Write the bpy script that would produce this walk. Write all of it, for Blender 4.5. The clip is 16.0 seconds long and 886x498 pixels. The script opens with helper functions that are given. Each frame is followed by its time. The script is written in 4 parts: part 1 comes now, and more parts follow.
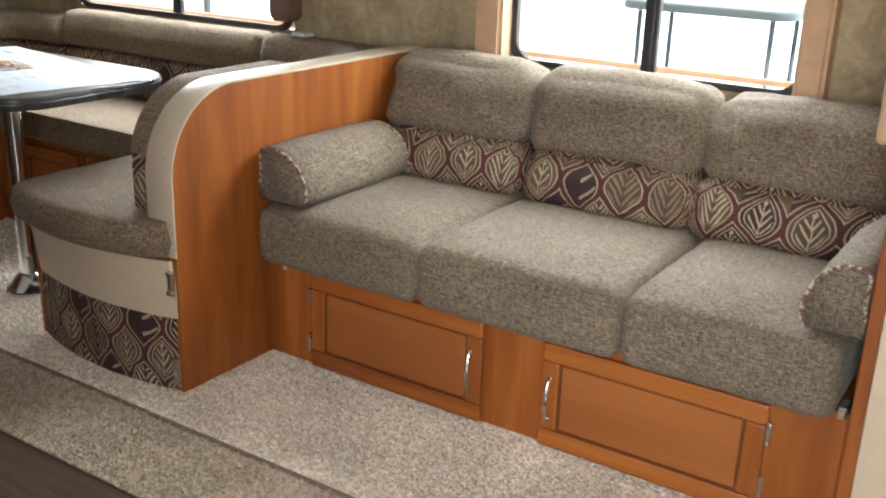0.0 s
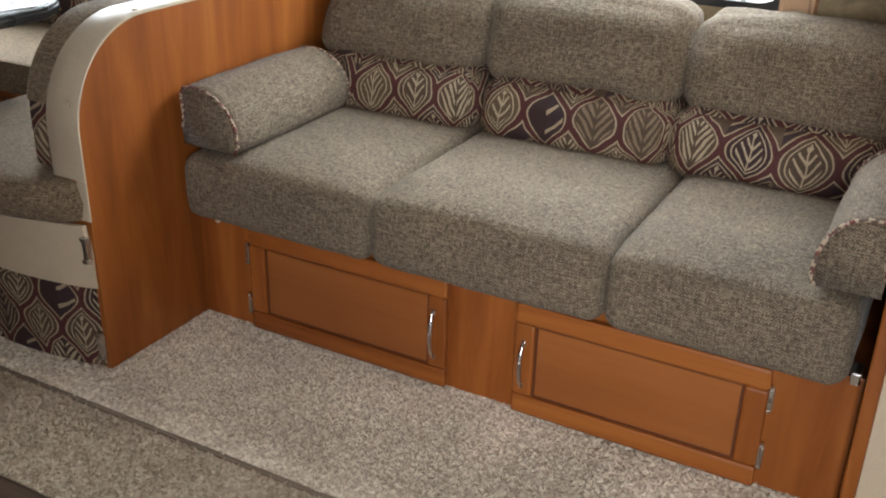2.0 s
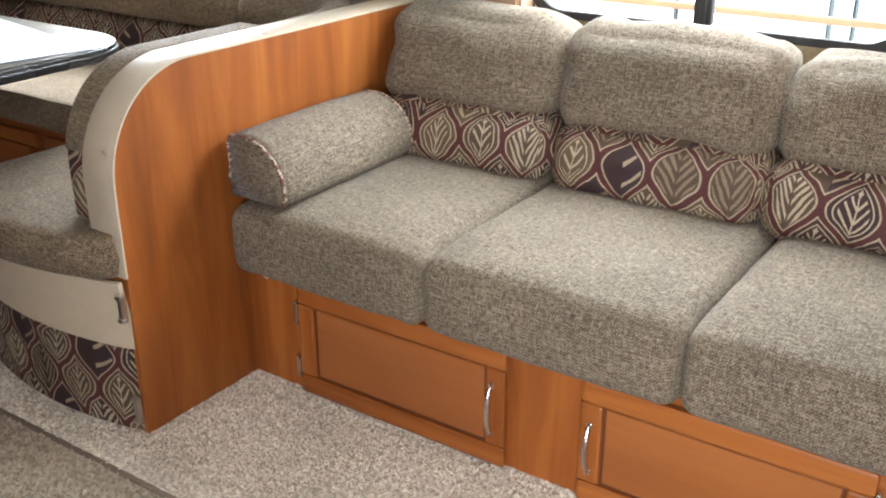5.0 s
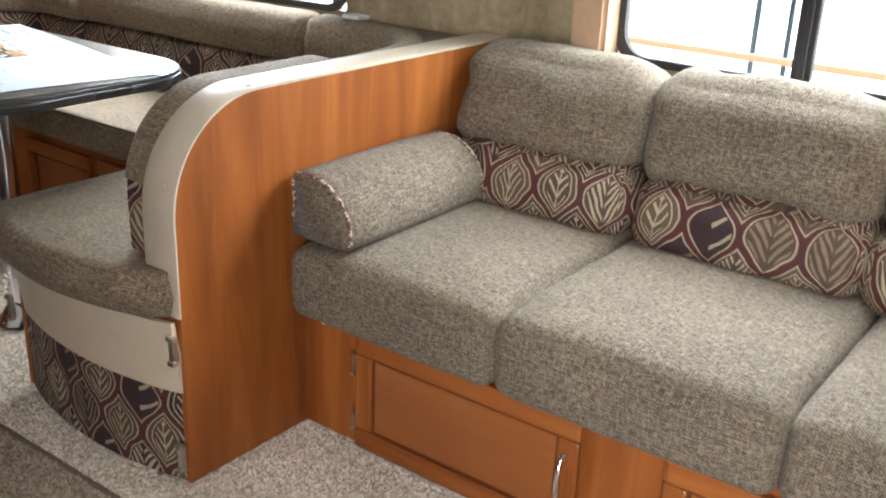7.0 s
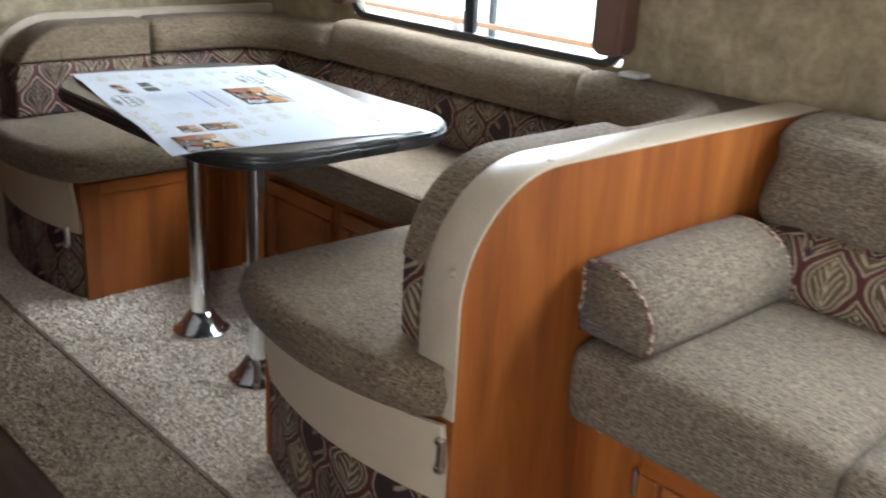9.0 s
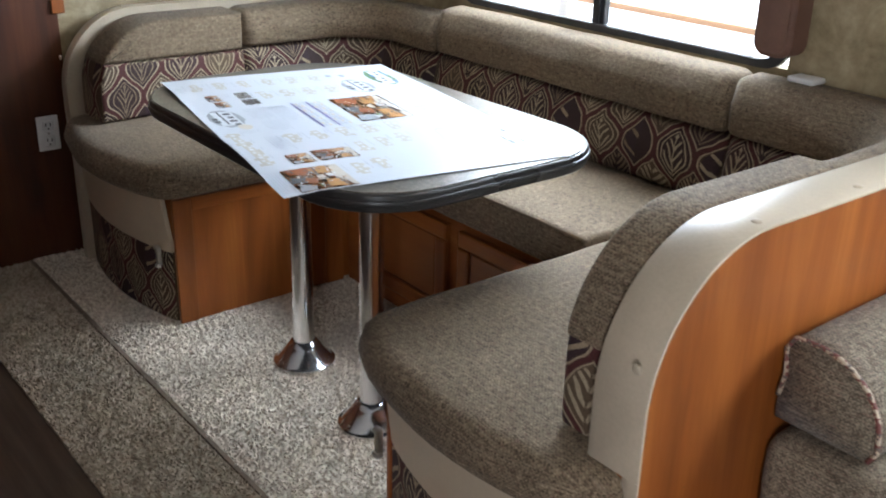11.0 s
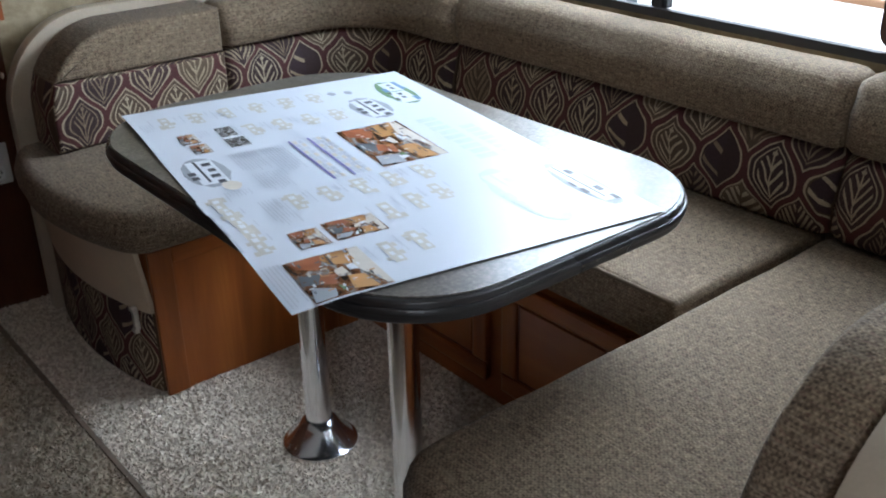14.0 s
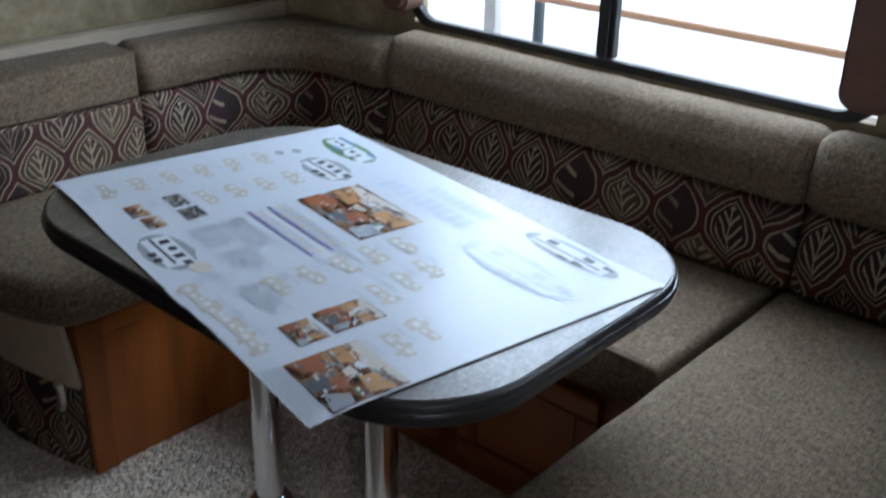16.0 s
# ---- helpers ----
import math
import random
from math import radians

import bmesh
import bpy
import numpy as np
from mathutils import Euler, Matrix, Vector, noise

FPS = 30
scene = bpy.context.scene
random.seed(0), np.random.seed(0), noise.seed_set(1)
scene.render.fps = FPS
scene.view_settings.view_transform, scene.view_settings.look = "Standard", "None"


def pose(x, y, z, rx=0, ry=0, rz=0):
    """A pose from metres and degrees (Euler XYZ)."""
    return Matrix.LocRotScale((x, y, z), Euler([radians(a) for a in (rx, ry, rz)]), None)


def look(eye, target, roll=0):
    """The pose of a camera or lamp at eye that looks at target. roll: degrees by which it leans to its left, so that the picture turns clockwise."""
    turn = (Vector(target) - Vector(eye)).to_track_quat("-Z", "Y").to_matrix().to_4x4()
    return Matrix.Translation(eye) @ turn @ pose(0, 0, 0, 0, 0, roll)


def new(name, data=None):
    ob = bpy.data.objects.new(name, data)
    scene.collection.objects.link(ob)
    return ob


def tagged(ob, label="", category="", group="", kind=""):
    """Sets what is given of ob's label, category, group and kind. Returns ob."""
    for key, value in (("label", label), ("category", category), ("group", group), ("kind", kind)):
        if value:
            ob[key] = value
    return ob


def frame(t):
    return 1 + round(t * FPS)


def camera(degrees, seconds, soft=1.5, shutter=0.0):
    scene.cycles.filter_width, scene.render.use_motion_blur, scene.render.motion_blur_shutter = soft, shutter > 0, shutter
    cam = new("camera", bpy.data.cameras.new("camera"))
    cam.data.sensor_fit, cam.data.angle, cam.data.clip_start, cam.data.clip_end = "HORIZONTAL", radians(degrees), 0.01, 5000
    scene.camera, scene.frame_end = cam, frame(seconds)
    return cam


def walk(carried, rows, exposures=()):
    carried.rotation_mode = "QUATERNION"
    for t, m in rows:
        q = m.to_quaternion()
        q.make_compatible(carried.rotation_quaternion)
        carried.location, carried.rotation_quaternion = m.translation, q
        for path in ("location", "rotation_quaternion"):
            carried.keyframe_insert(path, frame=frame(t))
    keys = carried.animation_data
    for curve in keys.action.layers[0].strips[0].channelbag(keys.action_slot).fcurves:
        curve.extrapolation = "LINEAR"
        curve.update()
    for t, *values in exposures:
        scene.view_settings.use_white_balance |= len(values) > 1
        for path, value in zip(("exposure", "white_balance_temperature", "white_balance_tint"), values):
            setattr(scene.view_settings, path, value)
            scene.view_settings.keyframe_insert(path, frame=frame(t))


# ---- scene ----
cam = camera(47.8, 16.0, soft=2.0, shutter=0.5)

PATH = [
    (0, (1.958, -2.896, 1.325), (0.934, -1.308, 0.668), 1.9),
    (0.5, (2.003, -2.9, 1.335), (1.012, -1.302, 0.652), 1.6),
    (1, (1.89, -2.86, 1.335), (0.962, -1.232, 0.638), 1.8),
    (1.5, (1.767, -2.777, 1.369), (0.913, -1.144, 0.591), 1.8),
    (2, (1.721, -2.655, 1.349), (0.867, -1.059, 0.498), 1.4),
    (2.5, (1.701, -2.526, 1.358), (0.798, -0.965, 0.493), 0.4),
    (3, (1.697, -2.455, 1.362), (0.742, -0.901, 0.542), -0.2),
    (5.5, (1.678, -2.414, 1.313), (0.612, -0.914, 0.528), 0.1),
    (6, (1.665, -2.411, 1.306), (0.564, -0.927, 0.542), 0.5),
    (6.5, (1.606, -2.367, 1.302), (0.494, -0.884, 0.552), 1.1),
    (7, (1.524, -2.351, 1.303), (0.423, -0.849, 0.574), 2.3),
    (7.5, (1.428, -2.345, 1.316), (0.343, -0.82, 0.608), 3.6),
    (8, (1.334, -2.328, 1.342), (0.199, -0.84, 0.635), 4.2),
    (8.5, (1.23, -2.321, 1.338), (-0.021, -0.929, 0.633), 4.1),
    (9, (1.133, -2.282, 1.305), (-0.238, -0.997, 0.622), 3.1),
    (9.5, (1.053, -2.192, 1.317), (-0.402, -1.016, 0.61), 2.1),
    (12, (0.541, -2.116, 1.381), (-0.877, -0.956, 0.579), 1.4),
    (12.5, (0.45, -2.051, 1.387), (-0.959, -0.892, 0.566), 0.9),
    (13, (0.376, -1.947, 1.382), (-1.045, -0.819, 0.542), -0.0),
    (13.5, (0.31, -1.897, 1.373), (-1.106, -0.77, 0.521), -0.5),
    (14, (0.246, -1.87, 1.375), (-1.151, -0.733, 0.504), -1.1),
    (14.5, (0.162, -1.9, 1.401), (-1.17, -0.712, 0.499), -0.7),
    (15, (0.098, -1.926, 1.411), (-1.18, -0.69, 0.495), 0.1),
    (15.5, (0.045, -1.945, 1.421), (-1.181, -0.667, 0.49), 0.9),
    (16, (0.017, -1.935, 1.441), (-1.193, -0.592, 0.586), 1.2),
]
EXPOSURES = [(0, 0.15, 6400, 10), (1.0, 0.0, 6400, 10), (1.5, -0.65, 6400, 10), (2, -0.28, 6400, 10), (3, 0.4, 6300, 10), (5.5, 0.5, 6150, 10), (6.5, 0.5, 6150, 10), (7, 0.4, 6100, 10), (8, -0.05, 6050, 10), (9, -0.02, 5980, 10), (12, 0.0, 5850, 10), (14, -0.52, 5650, 10), (15, -0.92, 5580, 10), (15.5, -1.1, 5500, 10), (16, -1.2, 5450, 10)]
walk(cam, [(t, look(eye, target, roll)) for t, eye, target, roll in PATH], EXPOSURES)

# ---- world, sun, exposure ----
world = bpy.data.worlds.new("world")
scene.world = world
world.use_nodes = True
_wt = world.node_tree
_sky = _wt.nodes.new("ShaderNodeTexSky")
_sky.sky_type = 'NISHITA'
_sky.sun_disc = False
_sky.sun_elevation = radians(66)
_sky.sun_rotation = radians(108)
_sky.dust_density = 4.0
_wt.links.new(_sky.outputs[0], _wt.nodes["Background"].inputs[0])
_wt.nodes["Background"].inputs[1].default_value = 0.15
_sd = bpy.data.lights.new("sun", 'SUN')
_sd.energy, _sd.angle, _sd.color = 5.0, radians(10), (1.0, 0.96, 0.9)
sun = new("sun", _sd)
sun.matrix_world = look((6, -2, 14), (0, 0, 0))


def opening_lamp(name, eye, target, w, h, power, color=(1, 1, 1), spread=180):
    d = bpy.data.lights.new(name, 'AREA')
    d.shape, d.size, d.size_y, d.energy, d.color = 'RECTANGLE', w, h, power, color
    d.spread = radians(spread)
    ob = new(name, d)
    ob.matrix_world = look(eye, target)
    return ob


# daylight in the openings: two windows of the long wall and the entry door
opening_lamp("daylight_dinette_window", (-1.22, 0.10, 1.385), (-1.22, -1, 0.55), 1.15, 0.54, 36, (0.86, 0.94, 1.0))
opening_lamp("daylight_sofa_window", (0.81, 0.10, 1.385), (0.81, -1, 0.55), 0.85, 0.54, 28, (0.88, 0.95, 1.0))
opening_lamp("daylight_entry_door", (2.1, -3.42, 1.05), (1.1, -0.95, 0.3), 0.66, 1.75, 18.5, (1.0, 0.99, 0.98), 88)


# ---- materials ----


class Graph:
    """A small node-graph builder for one material."""

    def __init__(self, name, rough=0.6, metal=0.0, spec=0.5):
        self.mat = bpy.data.materials.new(name)
        self.mat.use_nodes = True
        self.t = self.mat.node_tree
        self.p = self.t.nodes["Principled BSDF"]
        self.p.inputs["Roughness"].default_value = rough
        self.p.inputs["Metallic"].default_value = metal
        self.p.inputs["Specular IOR Level"].default_value = spec

    def node(self, kind, **props):
        n = self.t.nodes.new(kind)
        for k, v in props.items():
            setattr(n, k, v)
        return n

    def put(self, sock, v):
        if isinstance(v, bpy.types.NodeSocket):
            self.t.links.new(v, sock)
        elif v is not None:
            sock.default_value = v

    def math(self, op, a, b=None, c=None):
        n = self.node("ShaderNodeMath", operation=op)
        for i, v in enumerate((a, b, c)):
            self.put(n.inputs[i], v)
        return n.outputs[0]

    def coords(self, what="Object", scale=(1, 1, 1)):
        tc = self.node("ShaderNodeTexCoord")
        m = self.node("ShaderNodeMapping")
        self.t.links.new(tc.outputs[what], m.inputs[0])
        m.inputs["Scale"].default_value = scale
        return m.outputs[0]

    def noise(self, vec, scale, detail=3.0, rough=0.55, dist=0.0):
        n = self.node("ShaderNodeTexNoise")
        self.put(n.inputs["Vector"], vec)
        n.inputs["Scale"].default_value, n.inputs["Detail"].default_value = scale, detail
        n.inputs["Roughness"].default_value, n.inputs["Distortion"].default_value = rough, dist
        return n.outputs["Fac"]

    def voronoi(self, vec, scale, out="Distance", feature='F1'):
        n = self.node("ShaderNodeTexVoronoi", feature=feature)
        self.put(n.inputs["Vector"], vec)
        n.inputs["Scale"].default_value = scale
        return n.outputs[out]

    def ramp(self, fac, stops, interp='LINEAR'):
        n = self.node("ShaderNodeValToRGB")
        r = n.color_ramp
        r.interpolation = interp
        while len(r.elements) < len(stops):
            r.elements.new(0.5)
        for e, (pos, col) in zip(r.elements, stops):
            e.position, e.color = pos, (*col, 1)
        self.put(n.inputs[0], fac)
        return n.outputs[0]

    def mix(self, fac, a, b, blend='MIX'):
        n = self.node("ShaderNodeMix", data_type='RGBA', blend_type=blend)
        self.put(n.inputs["Factor"], fac)
        for key, v in ((6, a), (7, b)):
            if isinstance(v, tuple):
                v = (*v, 1)
            self.put(n.inputs[key], v)
        return n.outputs[2]

    def color(self, v):
        self.put(self.p.inputs["Base Color"], (*v, 1) if isinstance(v, tuple) else v)
        return self

    def rough(self, v):
        self.put(self.p.inputs["Roughness"], v)
        return self

    def bump(self, h, dist=0.001, strength=0.6):
        n = self.node("ShaderNodeBump")
        n.inputs["Distance"].default_value, n.inputs["Strength"].default_value = dist, strength
        self.put(n.inputs["Height"], h)
        self.t.links.new(n.outputs[0], self.p.inputs["Normal"])
        return self


def tweed(name, dark, mid, light, f=1.0):
    g = Graph(name, rough=0.9, spec=0.25)
    warp = g.noise(g.coords("UV", (95 * f, 430 * f, 1)), 1.0, 2)
    weft = g.noise(g.coords("UV", (430 * f, 95 * f, 1)), 1.0, 2)
    slub = g.noise(g.coords("UV", (14, 200, 1)), 1.0, 2)
    big = g.noise(g.coords("UV", (3, 3, 1)), 1.0, 3)
    s = g.math('ADD', g.math('MULTIPLY', warp, 0.55), g.math('MULTIPLY', weft, 0.45))
    # plain weave: over and under, with uneven thread spacing
    wv = g.node("ShaderNodeSeparateXYZ")
    g.t.links.new(g.coords("UV", (1100 * f, 1100 * f, 1)), wv.inputs[0])
    jit = g.math('MULTIPLY', g.noise(g.coords("UV", (40, 40, 1)), 1.0, 2), 5.0)
    over = g.math('MULTIPLY', g.math('SINE', g.math('ADD', wv.outputs[0], jit)), g.math('SINE', g.math('ADD', wv.outputs[1], jit)))
    streak = g.math('MAXIMUM', g.noise(g.coords("UV", (16, 330 * f, 2)), 1.0, 1), g.noise(g.coords("UV", (330 * f, 16, 2)), 1.0, 1))
    s = g.math('ADD', g.math('ADD', s, g.math('MULTIPLY', over, 0.075)), g.math('MULTIPLY', g.math('SUBTRACT', streak, 0.56), 0.34))
    c = g.ramp(s, [(0.34, dark), (0.5, mid), (0.66, light)])
    c = g.mix(g.math('MULTIPLY', g.math('GREATER_THAN', slub, 0.62), 0.3), c, (0.34, 0.27, 0.2))
    pink = g.math('MULTIPLY', g.math('GREATER_THAN', g.noise(g.coords("UV", (60, 300, 3)), 1.0, 1), 0.63), 0.35)
    c = g.mix(pink, c, (0.21, 0.11, 0.085))
    c = g.mix(1.0, c, g.ramp(big, [(0.3, (0.86, 0.86, 0.86)), (0.7, (1.1, 1.1, 1.08))]), 'MULTIPLY')
    g.color(c)
    g.p.inputs["Sheen Weight"].default_value = 0.08
    g.p.inputs["Sheen Roughness"].default_value = 0.4
    return g.bump(s, 0.0018, 0.8).mat


def leaf_fabric(name, pu=0.13, pv=0.19):
    """Woven upholstery: rows of pointed ogee cells, some with leaves."""
    g = Graph(name, rough=0.7, spec=0.35)
    vec = g.coords("UV", (1 / pu, 1 / pv, 1))
    sx = g.node("ShaderNodeSeparateXYZ")
    g.t.links.new(vec, sx.inputs[0])
    wob = g.noise(g.coords("UV", (7, 7, 1)), 1.0, 2)
    u = g.math('ADD', sx.outputs[0], g.math('MULTIPLY', g.math('SUBTRACT', wob, 0.5), 0.34))
    wob2 = g.noise(g.coords("UV", (6, 6, 4)), 1.0, 2)
    v = g.math('ADD', sx.outputs[1], g.math('MULTIPLY', g.math('SUBTRACT', wob2, 0.5), 0.3))

    def cell(cu, cv):
        uu, vv = g.math('ADD', u, cu), g.math('ADD', v, cv)
        lu = g.math('SUBTRACT', g.math('FRACT', g.math('ADD', uu, 0.5)), 0.5)
        lv = g.math('SUBTRACT', g.math('FRACT', g.math('ADD', vv, 0.5)), 0.5)
        au = g.math('ABSOLUTE', lu)
        wid = g.math('MULTIPLY', g.math('ADD', g.math('COSINE', g.math('MULTIPLY', lv, 2 * math.pi)), 1.0), 0.25)
        return lu, lv, au, wid, g.math('FLOOR', g.math('ADD', uu, 0.5)), g.math('FLOOR', g.math('ADD', vv, 0.5))

    A, B = cell(0, 0), cell(0.5, 0.5)
    ina = g.math('LESS_THAN', A[2], A[3])

    def pick(i):
        return g.math('ADD', g.math('MULTIPLY', A[i], ina), g.math('MULTIPLY', B[i], g.math('SUBTRACT', 1.0, ina)))

    au, lv, wid = pick(2), pick(1), pick(3)
    idn = g.math('ADD', g.math('MULTIPLY', pick(4), 3.17), g.math('ADD', g.math('MULTIPLY', pick(5), 7.31), g.math('MULTIPLY', ina, 1.73)))
    wn = g.node("ShaderNodeTexWhiteNoise", noise_dimensions='1D')
    g.t.links.new(idn, wn.inputs["W"])
    rnd = wn.outputs["Value"]
    edge = g.math('SUBTRACT', wid, au)
    ground = g.ramp(rnd, [(0.0, (0.085, 0.055, 0.034)), (0.3, (0.04, 0.02, 0.019)), (0.6, (0.115, 0.078, 0.046)), (0.78, (0.05, 0.024, 0.022))], 'CONSTANT')
    # rim: burgundy outside, then a cream line
    c = g.mix(g.math('LESS_THAN', edge, 0.105), ground, (0.38, 0.305, 0.205))
    c = g.mix(g.math('LESS_THAN', edge, 0.066), c, (0.078, 0.021, 0.019))
    kind = g.math('FRACT', g.math('MULTIPLY', rnd, 7.0))
    # one side of some cells is aubergine with pale slashes
    lu = pick(0)
    side = g.math('MULTIPLY', g.math('GREATER_THAN', lu, 0.01), g.math('LESS_THAN', kind, 0.16))
    inside = g.math('GREATER_THAN', edge, 0.135)
    c = g.mix(g.math('MULTIPLY', side, inside), c, (0.042, 0.022, 0.026))
    slash = g.math('GREATER_THAN', g.math('SINE', g.math('MULTIPLY', g.math('SUBTRACT', lv, g.math('MULTIPLY', au, 0.5)), 24.0)), 0.8)
    # feathers: a midrib and blades that slant upwards and taper
    slant = g.math('SUBTRACT', -0.75, g.math('MULTIPLY', g.math('FRACT', g.math('MULTIPLY', rnd, 3.0)), 0.7))
    blade = g.math('SINE', g.math('MULTIPLY', g.math('ADD', lv, g.math('MULTIPLY', au, slant)), 44.0))
    taper = g.math('ADD', -0.25, g.math('MULTIPLY', g.math('ABSOLUTE', g.math('SUBTRACT', au, 0.16)), 5.0))
    blades = g.math('MULTIPLY', g.math('GREATER_THAN', blade, taper), g.math('GREATER_THAN', au, 0.018))
    feather = g.math('MULTIPLY', blades, g.math('GREATER_THAN', kind, 0.72))
    # a small leaf inside an oval line
    ovl = g.math('MULTIPLY', g.math('GREATER_THAN', edge, 0.185), g.math('LESS_THAN', edge, 0.215))
    sprig = g.math('MULTIPLY', g.math('GREATER_THAN', blade, 0.55), g.math('MULTIPLY', g.math('GREATER_THAN', edge, 0.27), g.math('GREATER_THAN', au, 0.01)))
    rib = g.math('MULTIPLY', g.math('LESS_THAN', au, 0.012), g.math('GREATER_THAN', edge, 0.25))
    mid_kind = g.math('MULTIPLY', g.math('GREATER_THAN', kind, 0.16), g.math('LESS_THAN', kind, 0.721))
    sprigs = g.math('MULTIPLY', g.math('MAXIMUM', ovl, g.math('MAXIMUM', sprig, rib)), mid_kind)
    leaf = g.math('MAXIMUM', g.math('MAXIMUM', feather, sprigs), g.math('MULTIPLY', slash, side))
    leaf = g.math('MULTIPLY', leaf, inside)
    c = g.mix(leaf, c, g.ramp(g.math('FRACT', g.math('MULTIPLY', rnd, 5.0)), [(0.0, (0.42, 0.34, 0.23)), (0.5, (0.22, 0.16, 0.1)), (0.75, (0.36, 0.28, 0.18))], 'CONSTANT'))
    thread = g.noise(g.coords("UV", (500, 160, 1)), 1.0, 2)
    c = g.mix(1.0, c, g.ramp(thread, [(0.3, (0.68, 0.68, 0.68)), (0.7, (1.2, 1.2, 1.2))]), 'MULTIPLY')
    g.color(c)
    h = g.math('ADD', g.math('MULTIPLY', leaf, 0.5), thread)
    return g.bump(h, 0.001, 0.6).mat


def wood(name, axis, dark, mid, light, rough=0.36):
    g = Graph(name, rough=rough, spec=0.45)
    st = [9.0, 9.0, 9.0]
    st[axis] = 0.9
    fine = [120.0, 120.0, 120.0]
    fine[axis] = 5.0
    a = g.noise(g.coords("Object", tuple(st)), 1.0, 4, 0.6, 0.6)
    b = g.noise(g.coords("Object", tuple(fine)), 1.0, 3)
    c = g.ramp(a, [(0.3, dark), (0.5, mid), (0.72, light)])
    c = g.mix(g.math('MULTIPLY', g.ramp(b, [(0.45, (0, 0, 0)), (0.7, (1, 1, 1))]), 0.16), c, dark)
    info = g.node("ShaderNodeObjectInfo")
    tone = g.ramp(info.outputs["Random"], [(0.0, (0.93, 0.92, 0.9)), (1.0, (1.06, 1.05, 1.04))])
    c = g.mix(1.0, c, tone, 'MULTIPLY')
    g.color(c)
    g.rough(g.math('ADD', g.math('MULTIPLY', b, 0.18), rough - 0.09))
    return g.bump(b, 0.0004, 0.35).mat


CH = ((0.165, 0.044, 0.009), (0.275, 0.082, 0.016), (0.38, 0.13, 0.028))
M_WOODV = wood("cherry_upright_grain", 2, *CH)
M_WOODX = wood("cherry_long_grain", 0, *CH)
M_WOODY = wood("cherry_cross_grain", 1, *CH)
M_DOOR = wood("cherry_door_panel", 0, (0.24, 0.077, 0.02), (0.30, 0.1, 0.026), (0.36, 0.128, 0.035), 0.33)
M_GROOVE = Graph("dark_glaze_groove", 0.5).color((0.11, 0.032, 0.011)).mat
M_WALLWOOD = wood("dark_wall_panel", 2, (0.05, 0.016, 0.007), (0.10, 0.031, 0.012), (0.15, 0.052, 0.018), 0.42)
M_TWEED = tweed("taupe_tweed", (0.052, 0.039, 0.028), (0.152, 0.121, 0.084), (0.31, 0.255, 0.185), 0.75)
M_TWEED_D = tweed("brown_tweed", (0.066, 0.046, 0.03), (0.18, 0.134, 0.086), (0.34, 0.26, 0.172), 0.75)
M_LEAF = leaf_fabric("leaf_pattern_upholstery")


def plain(name, col, rough=0.5, metal=0.0, var=0.12, scale=30.0, bump=0.0006, spec=0.5):
    g = Graph(name, rough, metal, spec)
    n = g.noise(g.coords("Object"), scale, 4)
    n2 = g.noise(g.coords("Object"), scale * 0.1, 3)
    k = g.math('ADD', g.math('MULTIPLY', n, 0.5), g.math('MULTIPLY', n2, 0.5))
    lo, hi = tuple(c * (1 - var) for c in col), tuple(min(1.0, c * (1 + var)) for c in col)
    g.color(g.ramp(k, [(0.35, lo), (0.65, hi)]))
    g.rough(g.math('ADD', g.math('MULTIPLY', n2, 0.2), max(0.02, rough - 0.1)))
    return g.bump(n, bump, 0.4).mat


M_VINYL = plain("beige_vinyl", (0.56, 0.46, 0.33), 0.42, var=0.06, scale=220)
M_TRIMV = plain("beige_vinyl_trim", (0.50, 0.42, 0.31), 0.36, var=0.07, scale=160)
M_VALANCE = plain("tan_padded_fabric", (0.47, 0.31, 0.19), 0.75, var=0.1, scale=300)
M_VALBROWN = plain("brown_padded_fabric", (0.16, 0.085, 0.06), 0.7, var=0.12, scale=300)
M_CHROME = plain("chrome", (0.78, 0.78, 0.8), 0.16, 1.0, var=0.05, scale=20, bump=0.0)
M_NICKEL = plain("worn_nickel", (0.62, 0.6, 0.56), 0.28, 1.0, var=0.12, scale=90, bump=0.0002)
M_WHITE = plain("white_plastic", (0.78, 0.78, 0.77), 0.35, var=0.03)
M_DARK = plain("dark_slot", (0.03, 0.03, 0.03), 0.6)
M_WFRAME = plain("black_window_frame", (0.025, 0.025, 0.027), 0.4)
M_CEIL = plain("ceiling_panel", (0.72, 0.69, 0.63), 0.7, var=0.04)
M_LEDGE = plain("dark_brown_ledge_vinyl", (0.095, 0.068, 0.05), 0.42, var=0.15, scale=60)


def wallpaper():
    g = Graph("mottled_tan_wallpaper", 0.6, spec=0.4)
    co = g.coords("Object")
    a = g.noise(co, 7.0, 6, 0.65, 0.8)
    b = g.noise(co, 45.0, 4, 0.6)
    k = g.math('ADD', g.math('MULTIPLY', a, 0.7), g.math('MULTIPLY', b, 0.3))
    g.color(g.ramp(k, [(0.34, (0.2, 0.155, 0.085)), (0.5, (0.33, 0.26, 0.15)), (0.64, (0.46, 0.375, 0.235))]))
    return g.bump(b, 0.0006, 0.4).mat


M_WALL = wallpaper()


